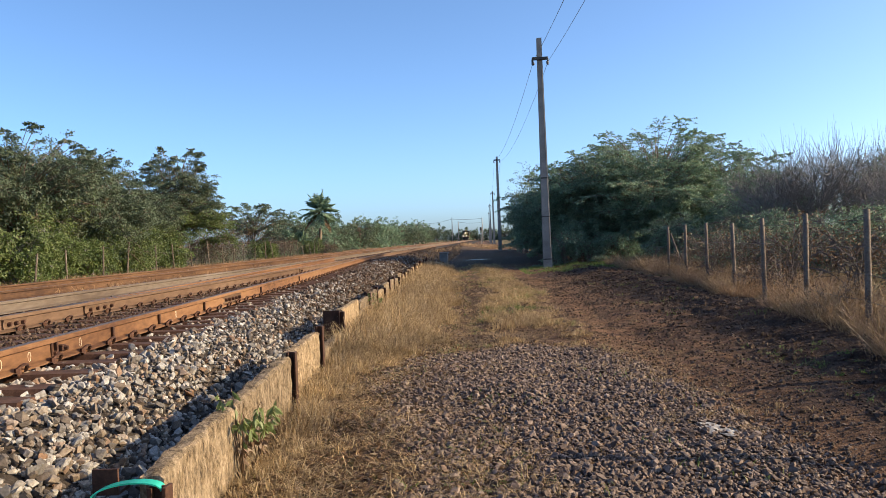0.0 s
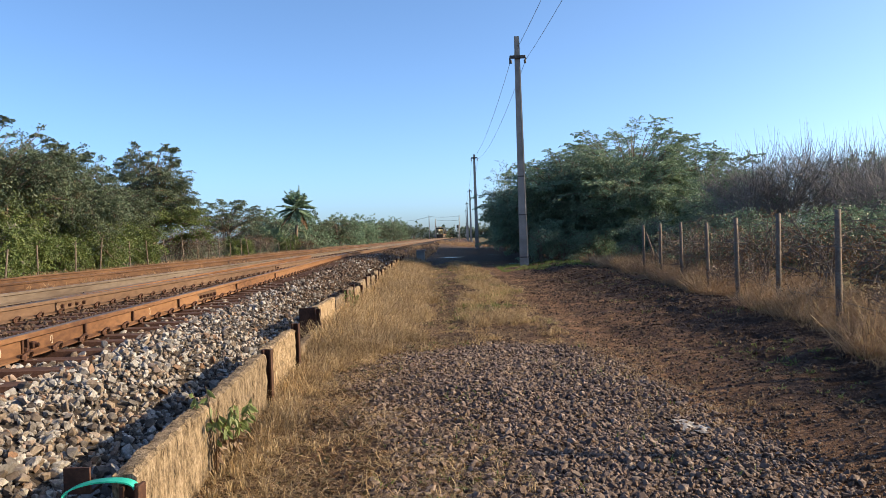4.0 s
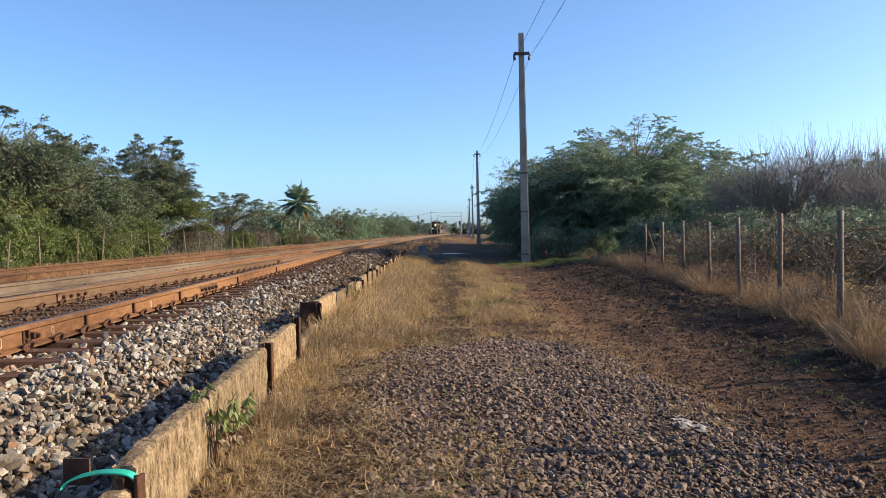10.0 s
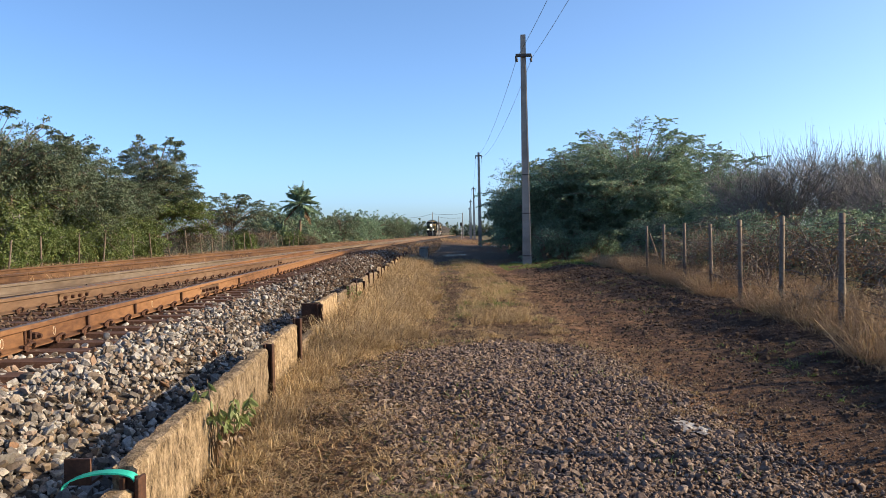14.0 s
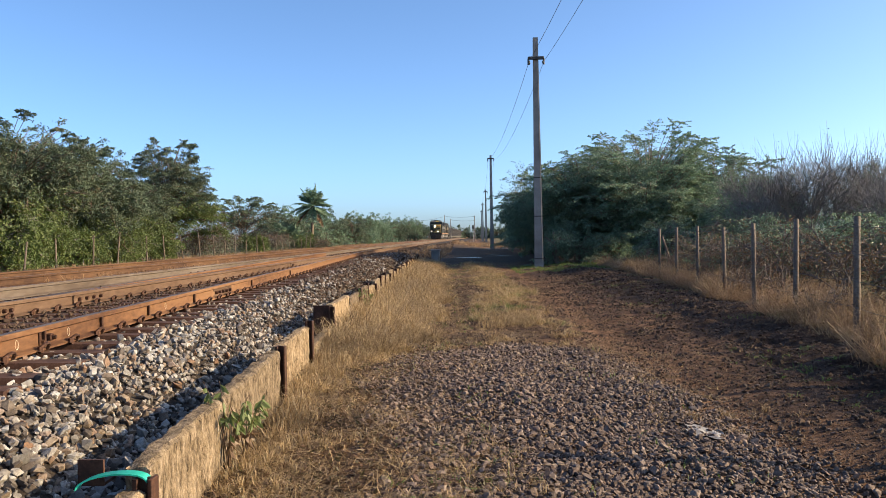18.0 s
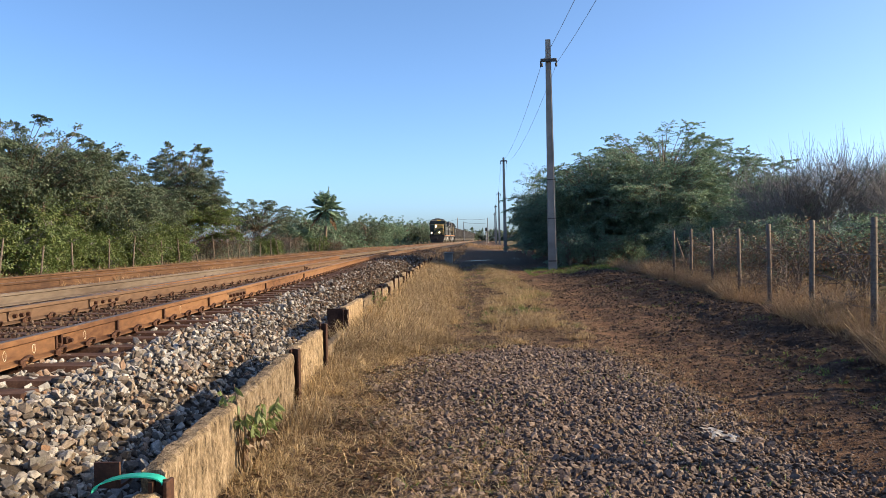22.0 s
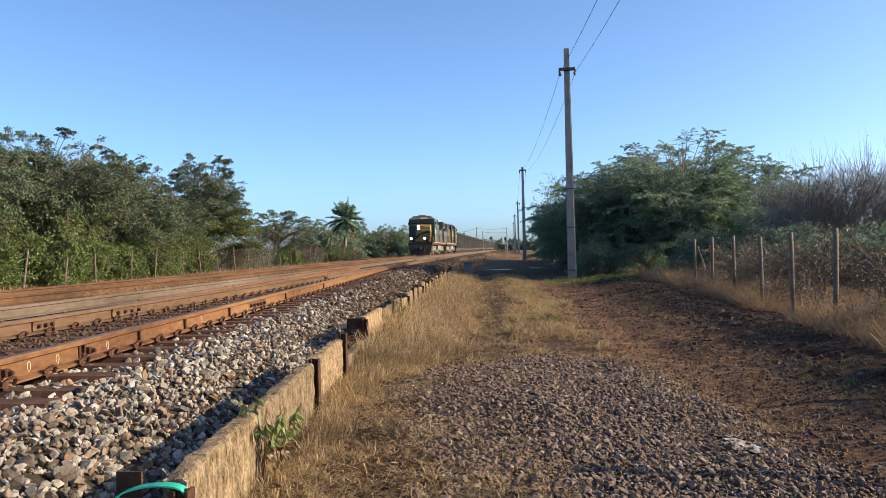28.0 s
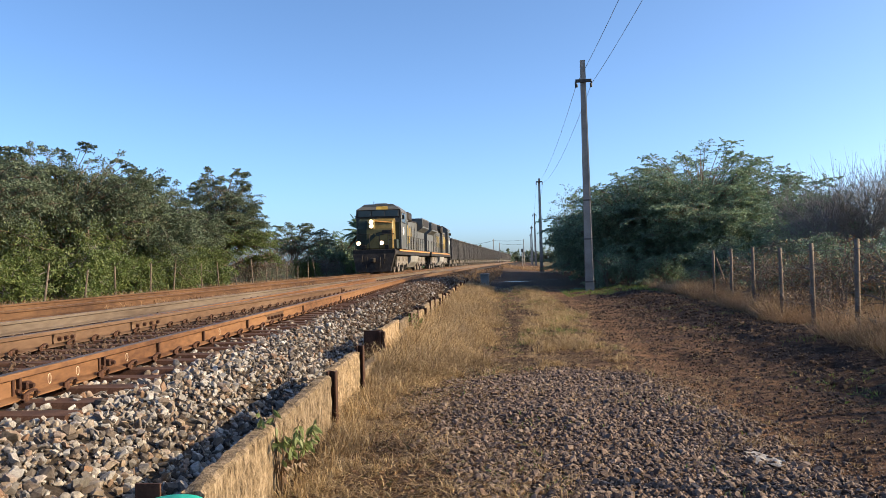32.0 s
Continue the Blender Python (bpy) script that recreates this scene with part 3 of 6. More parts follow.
clips(track_a, rail_1, 0.3, 37, STEP, 1)
clips(track_a, flat(R2), 0.3, 26, STEP, 1)
clips(track_a, flat(R3), 19.0, 62, STEP, 1)


# joint blocks, fishplates and stops bolted to the rail webs
def web_block(track, x, y):
    """Clamp of two upright bars with a square nut block between them."""
    bm = bmesh.new()
    add_box(bm, (0.012, -0.085, 0.085), (0.02, 0.022, 0.11), None, 0.004)
    add_box(bm, (0.02, -0.03, 0.085), (0.03, 0.024, 0.12), None, 0.004)
    add_box(bm, (0.03, 0.035, 0.085), (0.05, 0.06, 0.055), None, 0.008)
    add_cyl(bm, (0.05, 0.035, 0.085), (0.085, 0.035, 0.085), 0.02, 0.016, 6)
    add_cyl(bm, (0.02, -0.058, 0.06), (0.04, -0.058, 0.06), 0.018, 0.014, 6)
    ob = part("web_clamp", bm, M["rust_dark"], track, "dark bolted clamp")
    ob.matrix_basis = pose(x + 0.008, y, RAIL_BASE)


def fishplate(track, x, y, bolts, pitch=0.13):
    L = bolts * pitch + 0.06
    bm = prism([(0.0, 0.03), (0.03, 0.035), (0.022, 0.07), (0.022, 0.095), (0.034, 0.135), (0.0, 0.138)], 'y', -L / 2, L / 2)
    ob = part("fishplate", bm, M["rust_pale"], track, "rusty bolted joint plate")
    ob.matrix_basis = pose(x, y, RAIL_BASE)
    for i in range(bolts):
        yy = (i - (bolts - 1) / 2) * pitch
        bm = cyl((0.02, yy, 0.083), (0.062, yy, 0.083), 0.026, 0.022, 6)
        part("bolt", bm, M["rust_dark"], ob)


# chalk rings on the web
for _y in (4.55, 5.35, 5.75, 6.6, 9.1):
    _a = np.linspace(0, 6.283, 15)
    _o = raw_part("chalk_mark", *tube(np.stack([0 * _a, 0.02 * np.cos(_a), 0.035 * np.sin(_a)], -1), np.full(15, 0.0025), 4), M["chalk"], track_a, "pale chalk ring")
    _o.matrix_basis = pose(rail_1(_y) + 0.011, _y, RAIL_BASE + 0.08)
for _y in (3.9, 4.98, 6.17):
    web_block(track_a, rail_1(_y), _y)
for _y in (7.25, 8.5, 10.2, 13.6, 17.5):
    bm = box((0.02, 0, 0.085), (0.026, 0.03, 0.11), 0.005)
    _o = part("web_stop", bm, M["rust_dark"], track_a, "dark upright bar")
    _o.matrix_basis = pose(rail_1(_y) + 0.008, _y, RAIL_BASE)
fishplate(track_a, rail_1(11.6) + 0.008, 11.6, 5, 0.16)
fishplate(track_a, R2 + 0.008, 8.6, 3)
fishplate(track_a, R2 + 0.008, 10.6, 4, 0.2)
fishplate(track_a, R2 + 0.008, 23.0, 2)


# ---------- edging wall ----------
def plank_panel(parent, y0, y1, z0, z1, thick=0.095, notch=0.0):
    """One rough fibrous slab: pitted face, chipped and rounded upper edge, a crack or two."""
    r = random.Random(int(y0 * 100))
    g = rng_of(int(abs(y0) * 100) + 3)
    n = max(4, int((y1 - y0) / (0.025 if y0 < 9 else 0.08)))
    m = 12 if y0 < 9 else 5
    ys = np.linspace(y0, y1, n + 1)
    chip = np.abs(np.convolve(g.normal(0, 1, n + 5), np.ones(5) / 5, 'valid')) * 0.012
    if notch:
        chip = chip + 0.05 * notch * np.clip(1 - np.arange(n + 1) / 8, 0, 1)
    crack = r.uniform(0.25, 0.75) * (y1 - y0) + y0
    zs = np.linspace(0, 1, m)
    rows = []
    for i, y in enumerate(ys):
        x, top = wall_x(y), z1 - chip[i]
        zz = z0 + (top - 0.014 - z0) * zs
        dent = 0.006 * lumps(np.full(m, y), zz, 0.03, 5) + g.normal(0, 0.0035, m) - 0.014 * (abs(y - crack - 0.05 * np.sin(zz * 30)) < 0.02)
        dent[0] = 0
        rows.append([(x + min(dd, 0.012), y, z) for dd, z in zip(dent, zz)]
                    + [(x - 0.018, y, top + g.normal(0, 0.0015)), (x - thick * 0.5, y, top + g.normal(0, 0.002)), (x - thick + 0.012, y, top - 0.5 * chip[i]), (x - thick, y, z1 - 0.03), (x - thick, y, z0)])
    k = m + 5
    V = [v for row in rows for v in row]
    F = [(i * k + j, i * k + (j + 1) % k, (i + 1) * k + (j + 1) % k, (i + 1) * k + j) for i in range(n) for j in range(k)]
    me = bpy.data.meshes.new("slab")
    me.from_pydata(V, [], F + [tuple(range(k))[::-1], tuple(range(n * k, n * k + k))])
    me.update()
    return link_mesh("slab", me, M["slab"], parent)


def steel_post(parent, y, z1, lean=0.0):
    """Old rail driven in as a post."""
    bm = bmesh.new()
    x = wall_x(y) - 0.03
    add_box(bm, (0, 0, z1 / 2 - 0.1), (0.016, 0.075, z1 + 0.2))
    add_box(bm, (0.055, 0, z1 / 2 - 0.1), (0.016, 0.07, z1 + 0.2), None, 0.003)
    add_box(bm, (0.028, 0, z1 / 2 - 0.1), (0.05, 0.014, z1 + 0.2))
    ob = part("post", bm, M["rust_dark"], parent, "rusty steel post")
    ob.matrix_basis = pose(x, y, 0, 0, lean, 0)
    return ob


wall = empty("edging_wall")
tagged(wall, "low weathered slab wall between rusty steel posts holding the ballast", "wall", kind="structure")
plank_panel(wall, -4.5, -1.5, -0.1, 0.36)
plank_panel(wall, -1.4, 1.16, -0.1, 0.38)
plank_panel(wall, 1.2, 2.86, -0.1, 0.33)
plank_panel(wall, 2.92, 4.05, -0.1, 0.42, notch=0.3)
plank_panel(wall, 4.09, 5.84, -0.1, 0.425)
plank_panel(wall, 5.96, 7.35, 0.1, 0.43)
plank_panel(wall, 5.94, 7.36, -0.1, 0.095)
plank_panel(wall, 7.46, 9.2, -0.1, 0.2)
plank_panel(wall, 9.35, 11.0, -0.1, 0.46)
_y = 11.06
_k = 0
while _y < 39:
    plank_panel(wall, _y, _y + 1.2, -0.1, (0.41 if _y < 20 else 0.37) + 0.04 * math.sin(_k * 2.3), 0.07)
    steel_post(wall, _y + 1.24, (0.44 if _y < 20 else 0.4) + 0.04 * math.sin(_k * 2.3) + 0.02 * math.cos(_k * 1.7), 3 * math.sin(_k * 4.1))
    _y += 1.3
    _k += 1
part("end_plate", box((wall_x(9.3) - 0.13, 9.31, 0.27), (0.2, 0.016, 0.36), 0.003), M["rust_dark"], wall, "rusty steel plate closing the slab's end")
for _y, _z in ((2.88, 0.37), (5.9, 0.44), (7.41, 0.47), (9.27, 0.44)):
    steel_post(wall, _y, _z)


# ---------- poles and lines ----------
def wire_mesh(a, b, sag, r=0.008):
    a, b = np.array(a), np.array(b)
    t = np.linspace(0, 1, 24)[:, None]
    P = a + (b - a) * t
    P[:, 2] -= (4 * sag * t * (1 - t))[:, 0]
    return tube(P, np.full(24, r), 4)


def utility_pole(x, y, H, first, drop):
    """Double-T concrete pole with a short cross-arm and two dead-end insulators."""
    p = empty("utility_pole", pose(x, y, float(ground_z(x, y)), 0, -0.3, 0))
    bm = bmesh.new()
    prof = lambda z: (0.17 - 0.075 * z / H, 0.13 - 0.06 * z / H)
    rows = []
    for z in np.linspace(-0.3, H, 10):
        a, b2 = prof(max(z, 0))
        rows.append([bm.verts.new((sx * a * f, sy * b2 * g, z)) for sx, sy, f, g in
                     ((-1, -1, 1, 1), (1, -1, 1, 1), (1, -1, 1, 0.55), (1, -1, 0.6, 0.4), (1, 1, 0.6, 0.4), (1, 1, 1, 0.55), (1, 1, 1, 1),
                      (-1, 1, 1, 1), (-1, 1, 1, 0.55), (-1, 1, 0.6, 0.4), (-1, -1, 0.6, 0.4), (-1, -1, 1, 0.55))])
    for lo, hi in zip(rows, rows[1:]):
        for i in range(12):
            bm.faces.new((lo[i], lo[(i + 1) % 12], hi[(i + 1) % 12], hi[i]))
    bm.faces.new(rows[-1])
    bmesh.ops.recalc_face_normals(bm, faces=bm.faces)
    part("shaft", bm, M["concrete"], p)
    arm_z = H - drop
    bm = box((0, -0.14, arm_z), (0.62, 0.09, 0.12), 0.012)
    part("cross_arm", bm, M["wire"], p, "dark weathered cross-arm")
    for sx in (-1, 1):
        bm = bmesh.new()
        add_box(bm, (sx * 0.3, -0.16, arm_z - 0.14), (0.06, 0.05, 0.24), None, 0.01)
        for k in range(3):
            add_cyl(bm, (sx * 0.27, -0.2 - 0.07 * k, arm_z - 0.16 - 0.05 * k), (sx * 0.27, -0.23 - 0.07 * k, arm_z - 0.18 - 0.05 * k), 0.045, 0.03, 8)
        part("insulator", bm, M["wire"], p, "dark suspension insulator")
    if first:
        for z in (0.35, 2.0, 3.5):
            a, b2 = prof(z)
            part("steel_band", box((0, 0, z), (2 * a + 0.012, 2 * b2 + 0.012, 0.045)), M["wire"], p, "dark strap round the shaft")
        part("earth_wire", cyl((0.13, -0.14, 0.2), (0.07, -0.1, H - 1.2), 0.012, n=5), M["concrete"], p)
    return tagged(p, "tall tapering grey concrete pole with a short cross-arm", "utility pole", "line of utility poles")


POLES = [(3.25, -13.5, 8.95), (2.72, 30.75, 8.93), (2.2, 75, 8.95), (2.85, 129, 8.9), (3.24, 179, 8.9), (3.82, 232, 8.9)]
for _i, (_x, _y, _h) in enumerate(POLES):
    utility_pole(_x, _y, _h, _i == 1, 0.82 if _i < 2 else 0.34)
for (x0, y0, h0), (x1, y1, h1) in zip(POLES, POLES[1:]):
    for s in (-1, 1):
        w = raw_part("power_line", *wire_mesh((x0 + 0.29 * s, y0, h0 - (0.9 if y0 < 60 else 0.42)), (x1 + 0.29 * s, y1, h1 - (0.9 if y1 < 60 else 0.42)), 0.75), M["wire"])
        tagged(w, "thin dark wire sagging between the poles", "power line", "power lines")


# ---------- fence ----------
FENCE = [(float(np.interp(2.24 + i * 2.03, (0, 8.3, 14.4, 20.5, 26), (2.85, 4.03, 4.63, 4.93, 5.0))), 2.24 + i * 2.03) for i in range(-2, 10)]


def fence_post(x, y, h, lean, seed):
    r = random.Random(seed)
    p = empty("fence_post", pose(x, y, float(ground_z(x, y)), r.uniform(-1, 1), lean, r.uniform(-8, 8)))
    bm = bmesh.new()
    n = 9
    rows = []
    for i, z in enumerate(np.linspace(-0.25, h, 7)):
        rr = 0.037 - 0.005 * i / 6
        rows.append([bm.verts.new((rr * math.cos(6.283 * k / n) * r.uniform(0.93, 1.05), rr * math.sin(6.283 * k / n) * r.uniform(0.93, 1.05), z)) for k in range(n)])
    for lo, hi in zip(rows, rows[1:]):
        for i in range(n):
            bm.faces.new((lo[i], lo[(i + 1) % n], hi[(i + 1) % n], hi[i]))
    bm.faces.new(rows[-1])
    part("shaft", bm, M["post"], p, smooth=True)
    for z in (0.35, 0.62, 0.9, 1.18):
        part("wire_tie", box((-0.041, 0, z), (0.012, 0.03, 0.008)), M["wire"], p)
    return tagged(p, "weathered grey fence post standing in dry grass", "fence post", "fence posts")


for _i, (_x, _y) in enumerate(FENCE):
    fence_post(_x, _y, 1.27, random.Random(_i).uniform(-1.2, 1.2), _i)
for (x0, y0), (x1, y1) in zip(FENCE, FENCE[1:]):
    for z in (0.35, 0.62, 0.9, 1.18):
        w = raw_part("fence_wire", *wire_mesh((x0 - 0.05, y0, z + 0.12), (x1 - 0.05, y1, z + 0.12), 0.02, 0.003), M["wire"])
        tagged(w, "thin barbed wire strung between fence posts", "fence wire", "fence wires")


# brace that props the last post
_p = part("fence_brace", cyl((0.42, -0.1, -0.15), (0.04, 0.0, 1.08), 0.03, 0.026, 7), M["post"])
_p.matrix_basis = pose(FENCE[-1][0], FENCE[-1][1] - 0.08, float(ground_z(*FENCE[-1])))
tagged(_p, "weathered leaning brace propping the last fence post", "fence brace", "fence posts")


# ---------- plants ----------
def leaves_at(r, C, D, length, width, droop=0.3):
    """Rhombic leaves: base C, direction D; arrays of quads."""
    n = len(C)
    D = D + r.normal(0, 0.35, (n, 3))
    D[:, 2] -= droop
    D /= np.linalg.norm(D, axis=1)[:, None] + 1e-9
    S = np.cross(D, r.normal(size=(n, 3)))
    S /= np.linalg.norm(S, axis=1)[:, None] + 1e-9
    L = (length * r.uniform(0.6, 1.3, n))[:, None]
    W = (width * r.uniform(0.7, 1.2, n))[:, None]
    N = np.cross(D, S) * W * 0.25
    V = np.stack([C, C + D * L * 0.5 + S * W * 0.5 + N, C + D * L, C + D * L * 0.5 - S * W * 0.5 + N], 1).reshape(-1, 3)
    return V, np.arange(4 * n).reshape(n, 4)


def bezier(a, b, c, n):
    t = np.linspace(0, 1, n)[:, None]
    return (1 - t) ** 2 * a + 2 * t * (1 - t) * b + t * t * c


def twig_tubes(q, d, L, droop, r0):
    """Many thin three-sided twigs in one go."""
    k = len(q)
    t = np.linspace(0, 1, 4)
    T = q[:, None] + t[None, :, None] * (d * L[:, None])[:, None]
    T[:, :, 2] -= droop * L[:, None] * t[None] ** 2
    T[:, :, 2] = np.maximum(T[:, :, 2], 0.06)
    U = np.cross(d, np.array([0.2, 0.3, 0.93]))
    U /= np.linalg.norm(U, axis=1)[:, None] + 1e-9
    W = np.cross(d, U)
    a = np.arange(3) * 2.0944
    ring = np.cos(a)[None, :, None] * U[:, None] + np.sin(a)[None, :, None] * W[:, None]
    V = (T[:, :, None] + (np.array([1, 0.8, 0.6, 0.35]) * r0)[None, :, None, None] * ring[:, None]).reshape(-1, 3)
    i, j = np.meshgrid(np.arange(3), np.arange(3), indexing='ij')
    F = np.stack([i * 3 + j, i * 3 + (j + 1) % 3, (i + 1) * 3 + (j + 1) % 3, (i + 1) * 3 + j], -1).reshape(-1, 4)
    return V, (F[None] + (np.arange(k) * 12)[:, None, None]).reshape(-1, 4)


def tree(name, x, y, H, R, seed, leaf, limbs=14, twigs=14, leaves=26, llen=0.14, lwid=0.05, trunk=0.09, stems=3, low=0.15, squash=1.0,
         droop=0.35, twig_len=0.9, label="", category="tree", group="", bark="bark", leaf2=None, dome=0.55, ry=1.0, spray=True, full=0.75, core=0, fan=0.0, edge=0.0, shoots=0, shoot_len=1.4):
    """Trunk(s), limbs that arch outwards, twigs along them and leaves on the twigs; fan: flat fern-like sprays; core: dense inner foliage."""
    r = rng_of(seed)
    z0 = float(ground_z(x, y)) - 0.05
    root = empty(name, pose(x, y, z0))
    trunks, limb_parts, shoot_parts, LC, LD = [], [], [], [], []
    for s in range(stems):
        a = r.uniform(0, 6.283)
        tip = np.array([math.cos(a), math.sin(a) * ry, 0]) * R * r.uniform(0.05, 0.3) + np.array([0, 0, H * r.uniform(0.4, 0.55)])
        foot = np.array([math.cos(a), math.sin(a), 0]) * 0.15 * (stems > 1)
        P = bezier(foot, tip * np.array([0.3, 0.3, 0.5]) + r.normal(0, 0.1, 3), tip, 8)
        trunks.append((P, tube(P, np.linspace(trunk, trunk * 0.45, 8), 7)))
    for i in range(limbs):
        P0 = trunks[i % stems][0]
        k = r.integers(2, 8)
        start = P0[k]
        a = 6.283 * (i + r.random()) / limbs * 2.399
        u = math.sqrt(edge + (1 - edge) * r.random())
        rr = R * (0.12 + 0.88 * u) * r.uniform(0.9, 1.05)
        top = H * (1 - dome * min(1, rr / R) ** 2)
        z = top * (low + (1 - low) * r.random() ** full)
        end = np.array([math.cos(a) * rr, math.sin(a) * rr * ry, z])
        mid = (start + end) / 2 + np.array([0, 0, 0.22 * np.linalg.norm(end - start)])
        P = bezier(start, mid, end, 7)
        branch = [tube(P, np.linspace(trunk * 0.4, 0.008, 7), 5)]
        limb_parts.append(branch)
        k = twigs
        tt = r.uniform(0.3, 1.0, k) * 6
        q = np.stack([np.interp(tt, np.arange(7), P[:, c]) for c in range(3)], -1)
        d = r.normal(size=(k, 3))
        d = d / np.linalg.norm(d, axis=1)[:, None] + 0.7 * np.array([math.cos(a), math.sin(a), 0.3])
        if fan:
            d[:, 2] = 0.25 * d[:, 2] + 0.12
        d /= np.linalg.norm(d, axis=1)[:, None]
        L = twig_len * r.uniform(0.4, 1.15, k)
        branch.append(twig_tubes(q, d, L, droop, 0.008 if leaves >= 5 else 0.0065))
        n = int(leaves * k)
        if n:
            w = r.integers(0, k, n)
            f = (0.35 + 0.7 * np.sqrt(r.random(n))) if spray else r.uniform(0.1, 1.05, n)
            if fan:
                side = np.cross(d, [0, 0, 1.0])
                side /= np.linalg.norm(side, axis=1)[:, None] + 1e-9
                f = r.uniform(0.25, 1.05, n)
                C = q[w] + (f * L[w])[:, None] * d[w] + side[w] * (r.uniform(-fan, fan, n) * L[w] * (1.15 - np.abs(f - 0.5)))[:, None] + r.normal(0, 0.025, (n, 3))
            else:
                C = q[w] + (f * L[w])[:, None] * d[w] + r.normal(0, 1, (n, 3)) * np.array([1, 1, 0.55]) * (0.045 + 0.06 * twig_len if spray else 0.05 + 0.07 * twig_len)
            C[:, 2] -= droop * L[w] * f ** 2
            C[:, 2] = np.maximum(C[:, 2], 0.05)
            LC.append(C)
            LD.append(d[w] * 0.5)
    for i in range(shoots):
        # long arching shoots that stand out of the crown, with two ranks of feathery side sprays
        a = 2.399 * i + r.uniform(-0.4, 0.4)
        k = math.sqrt(r.uniform(0.02, 1.0))
        foot = np.array([math.cos(a) * R * k * 0.86, math.sin(a) * R * k * 0.86 * ry, H * (1 - dome * k * k) * 0.9])
        stem = bezier(np.array([foot[0] * 0.15, foot[1] * 0.15, H * 0.45]), np.array([foot[0] * 0.5, foot[1] * 0.5, foot[2] * 0.9]), foot, 5)
        d = np.array([math.cos(a) * (0.25 + 0.7 * k), math.sin(a) * (0.25 + 0.7 * k), 1.05 - 0.7 * k])
        d /= np.linalg.norm(d)
        L = shoot_len * r.uniform(0.55, 1.15)
        t = np.linspace(0, 1, 8)
        P = foot + np.outer(t, d * L)
        P[:, 2] -= 0.45 * L * t ** 2
        side = np.cross(d, [0, 0, 1.0])
        side /= np.linalg.norm(side) + 1e-9
        m_ = 11
        tt = np.linspace(0.15, 1.0, m_)
        q = np.stack([np.interp(tt * 7, np.arange(8), P[:, c]) for c in range(3)], -1)
        sd = side * np.where(np.arange(m_) % 2, 1.0, -1.0)[:, None] * 0.8 + d * 0.55 + r.normal(0, 0.22, (m_, 3))
        sd /= np.linalg.norm(sd, axis=1)[:, None]
        sl = 0.36 * shoot_len * r.uniform(0.6, 1.1, m_) * (1.15 - 0.6 * tt)
        shoot_parts += [tube(stem, np.linspace(0.024, 0.014, 5), 4), tube(P, np.linspace(0.014, 0.005, 8), 4), twig_tubes(q, sd, sl, 0.35, 0.005)]
        w = np.repeat(np.arange(m_), 16)
        f = np.tile(np.linspace(0.12, 1.05, 16), m_)
        C = q[w] + (f * sl[w])[:, None] * sd[w] + r.normal(0, 0.012, (len(w), 3))
        C[:, 2] -= 0.35 * sl[w] * f ** 2
        LC.append(C)
        rank = np.cross(sd[w], [0, 0, 1.0]) * np.where(np.arange(len(w)) % 2, 1.0, -1.0)[:, None]
        LD.append(rank * 1.6 + sd[w] * 0.8)
    for P, tb in trunks:
        raw_part("trunk", *tb, M[bark], root, smooth=True)
    if name in ("far_tree", "dead_weed", "dry_shrub", "undergrowth_bush"):
        tagged(raw_part("limb_rest", *merge([q for b in limb_parts for q in b]), M[bark], root), kind="stuff")
    else:
        for b in limb_parts:
            raw_part("limb", *merge(b), M[bark], root)
    if shoot_parts:
        tagged(raw_part("shoot_rest", *merge(shoot_parts), M[bark], root), kind="stuff")
    if LC:
        C, D = np.concatenate(LC), np.concatenate(LD)
        if leaf2:
            low_part = C[:, 2] < H * 0.42 + r.normal(0, 0.3, len(C))
            for sel, mt in ((low_part, leaf2), (~low_part, leaf)):
                raw_part("crown", *leaves_at(r, C[sel], D[sel], llen, lwid), M[mt], root)
        else:
            raw_part("crown", *leaves_at(r, C, D, llen, lwid), M[leaf], root)
    if core:
        D = r.normal(size=(core, 3))
        D /= np.linalg.norm(D, axis=1)[:, None]
        C = D * (r.random(core) ** 0.5)[:, None] * np.array([R * 0.72, R * 0.72 * ry, H * 0.36]) + np.array([0, 0, H * 0.42])
        C[:, 2] = np.maximum(C[:, 2], 0.1)
        raw_part("inner_foliage", *leaves_at(r, C, r.normal(size=(core, 3)), max(0.1, 1.5 * llen) if llen < 0.2 else llen, max(0.065, 1.6 * lwid) if llen < 0.2 else lwid), M[leaf], root)
    return tagged(root, label, category, group)

GREEN = "dense dark green tree with feathery drooping sprays"
# the big thicket beside the pole: one broad arching crown and its neighbours
for _i, (_x, _y, _h, _R, _d) in enumerate(((8.3, 36.5, 6.05, 4.1, 0.3), (5.2, 36.0, 4.8, 2.6, 0.35), (11.2, 35.6, 5.0, 2.9, 0.45), (7.8, 33.8, 4.3, 2.6, 0.3), (4.2, 40.0, 4.1, 2.4, 0.3), (7.8, 41.5, 5.8, 3.3, 0.25))):
    tree("thicket_tree", _x, _y, _h, _R, 20 + _i, "leaf_dark", 74, 30, 26, 0.095, 0.055, 0.11, 4, 0.03, droop=0.3, twig_len=0.95, label=GREEN, group="thicket", dome=_d, fan=0.24, core=9000, edge=0.1, full=0.42, shoots=70 if _h > 5 else 34, shoot_len=1.7)
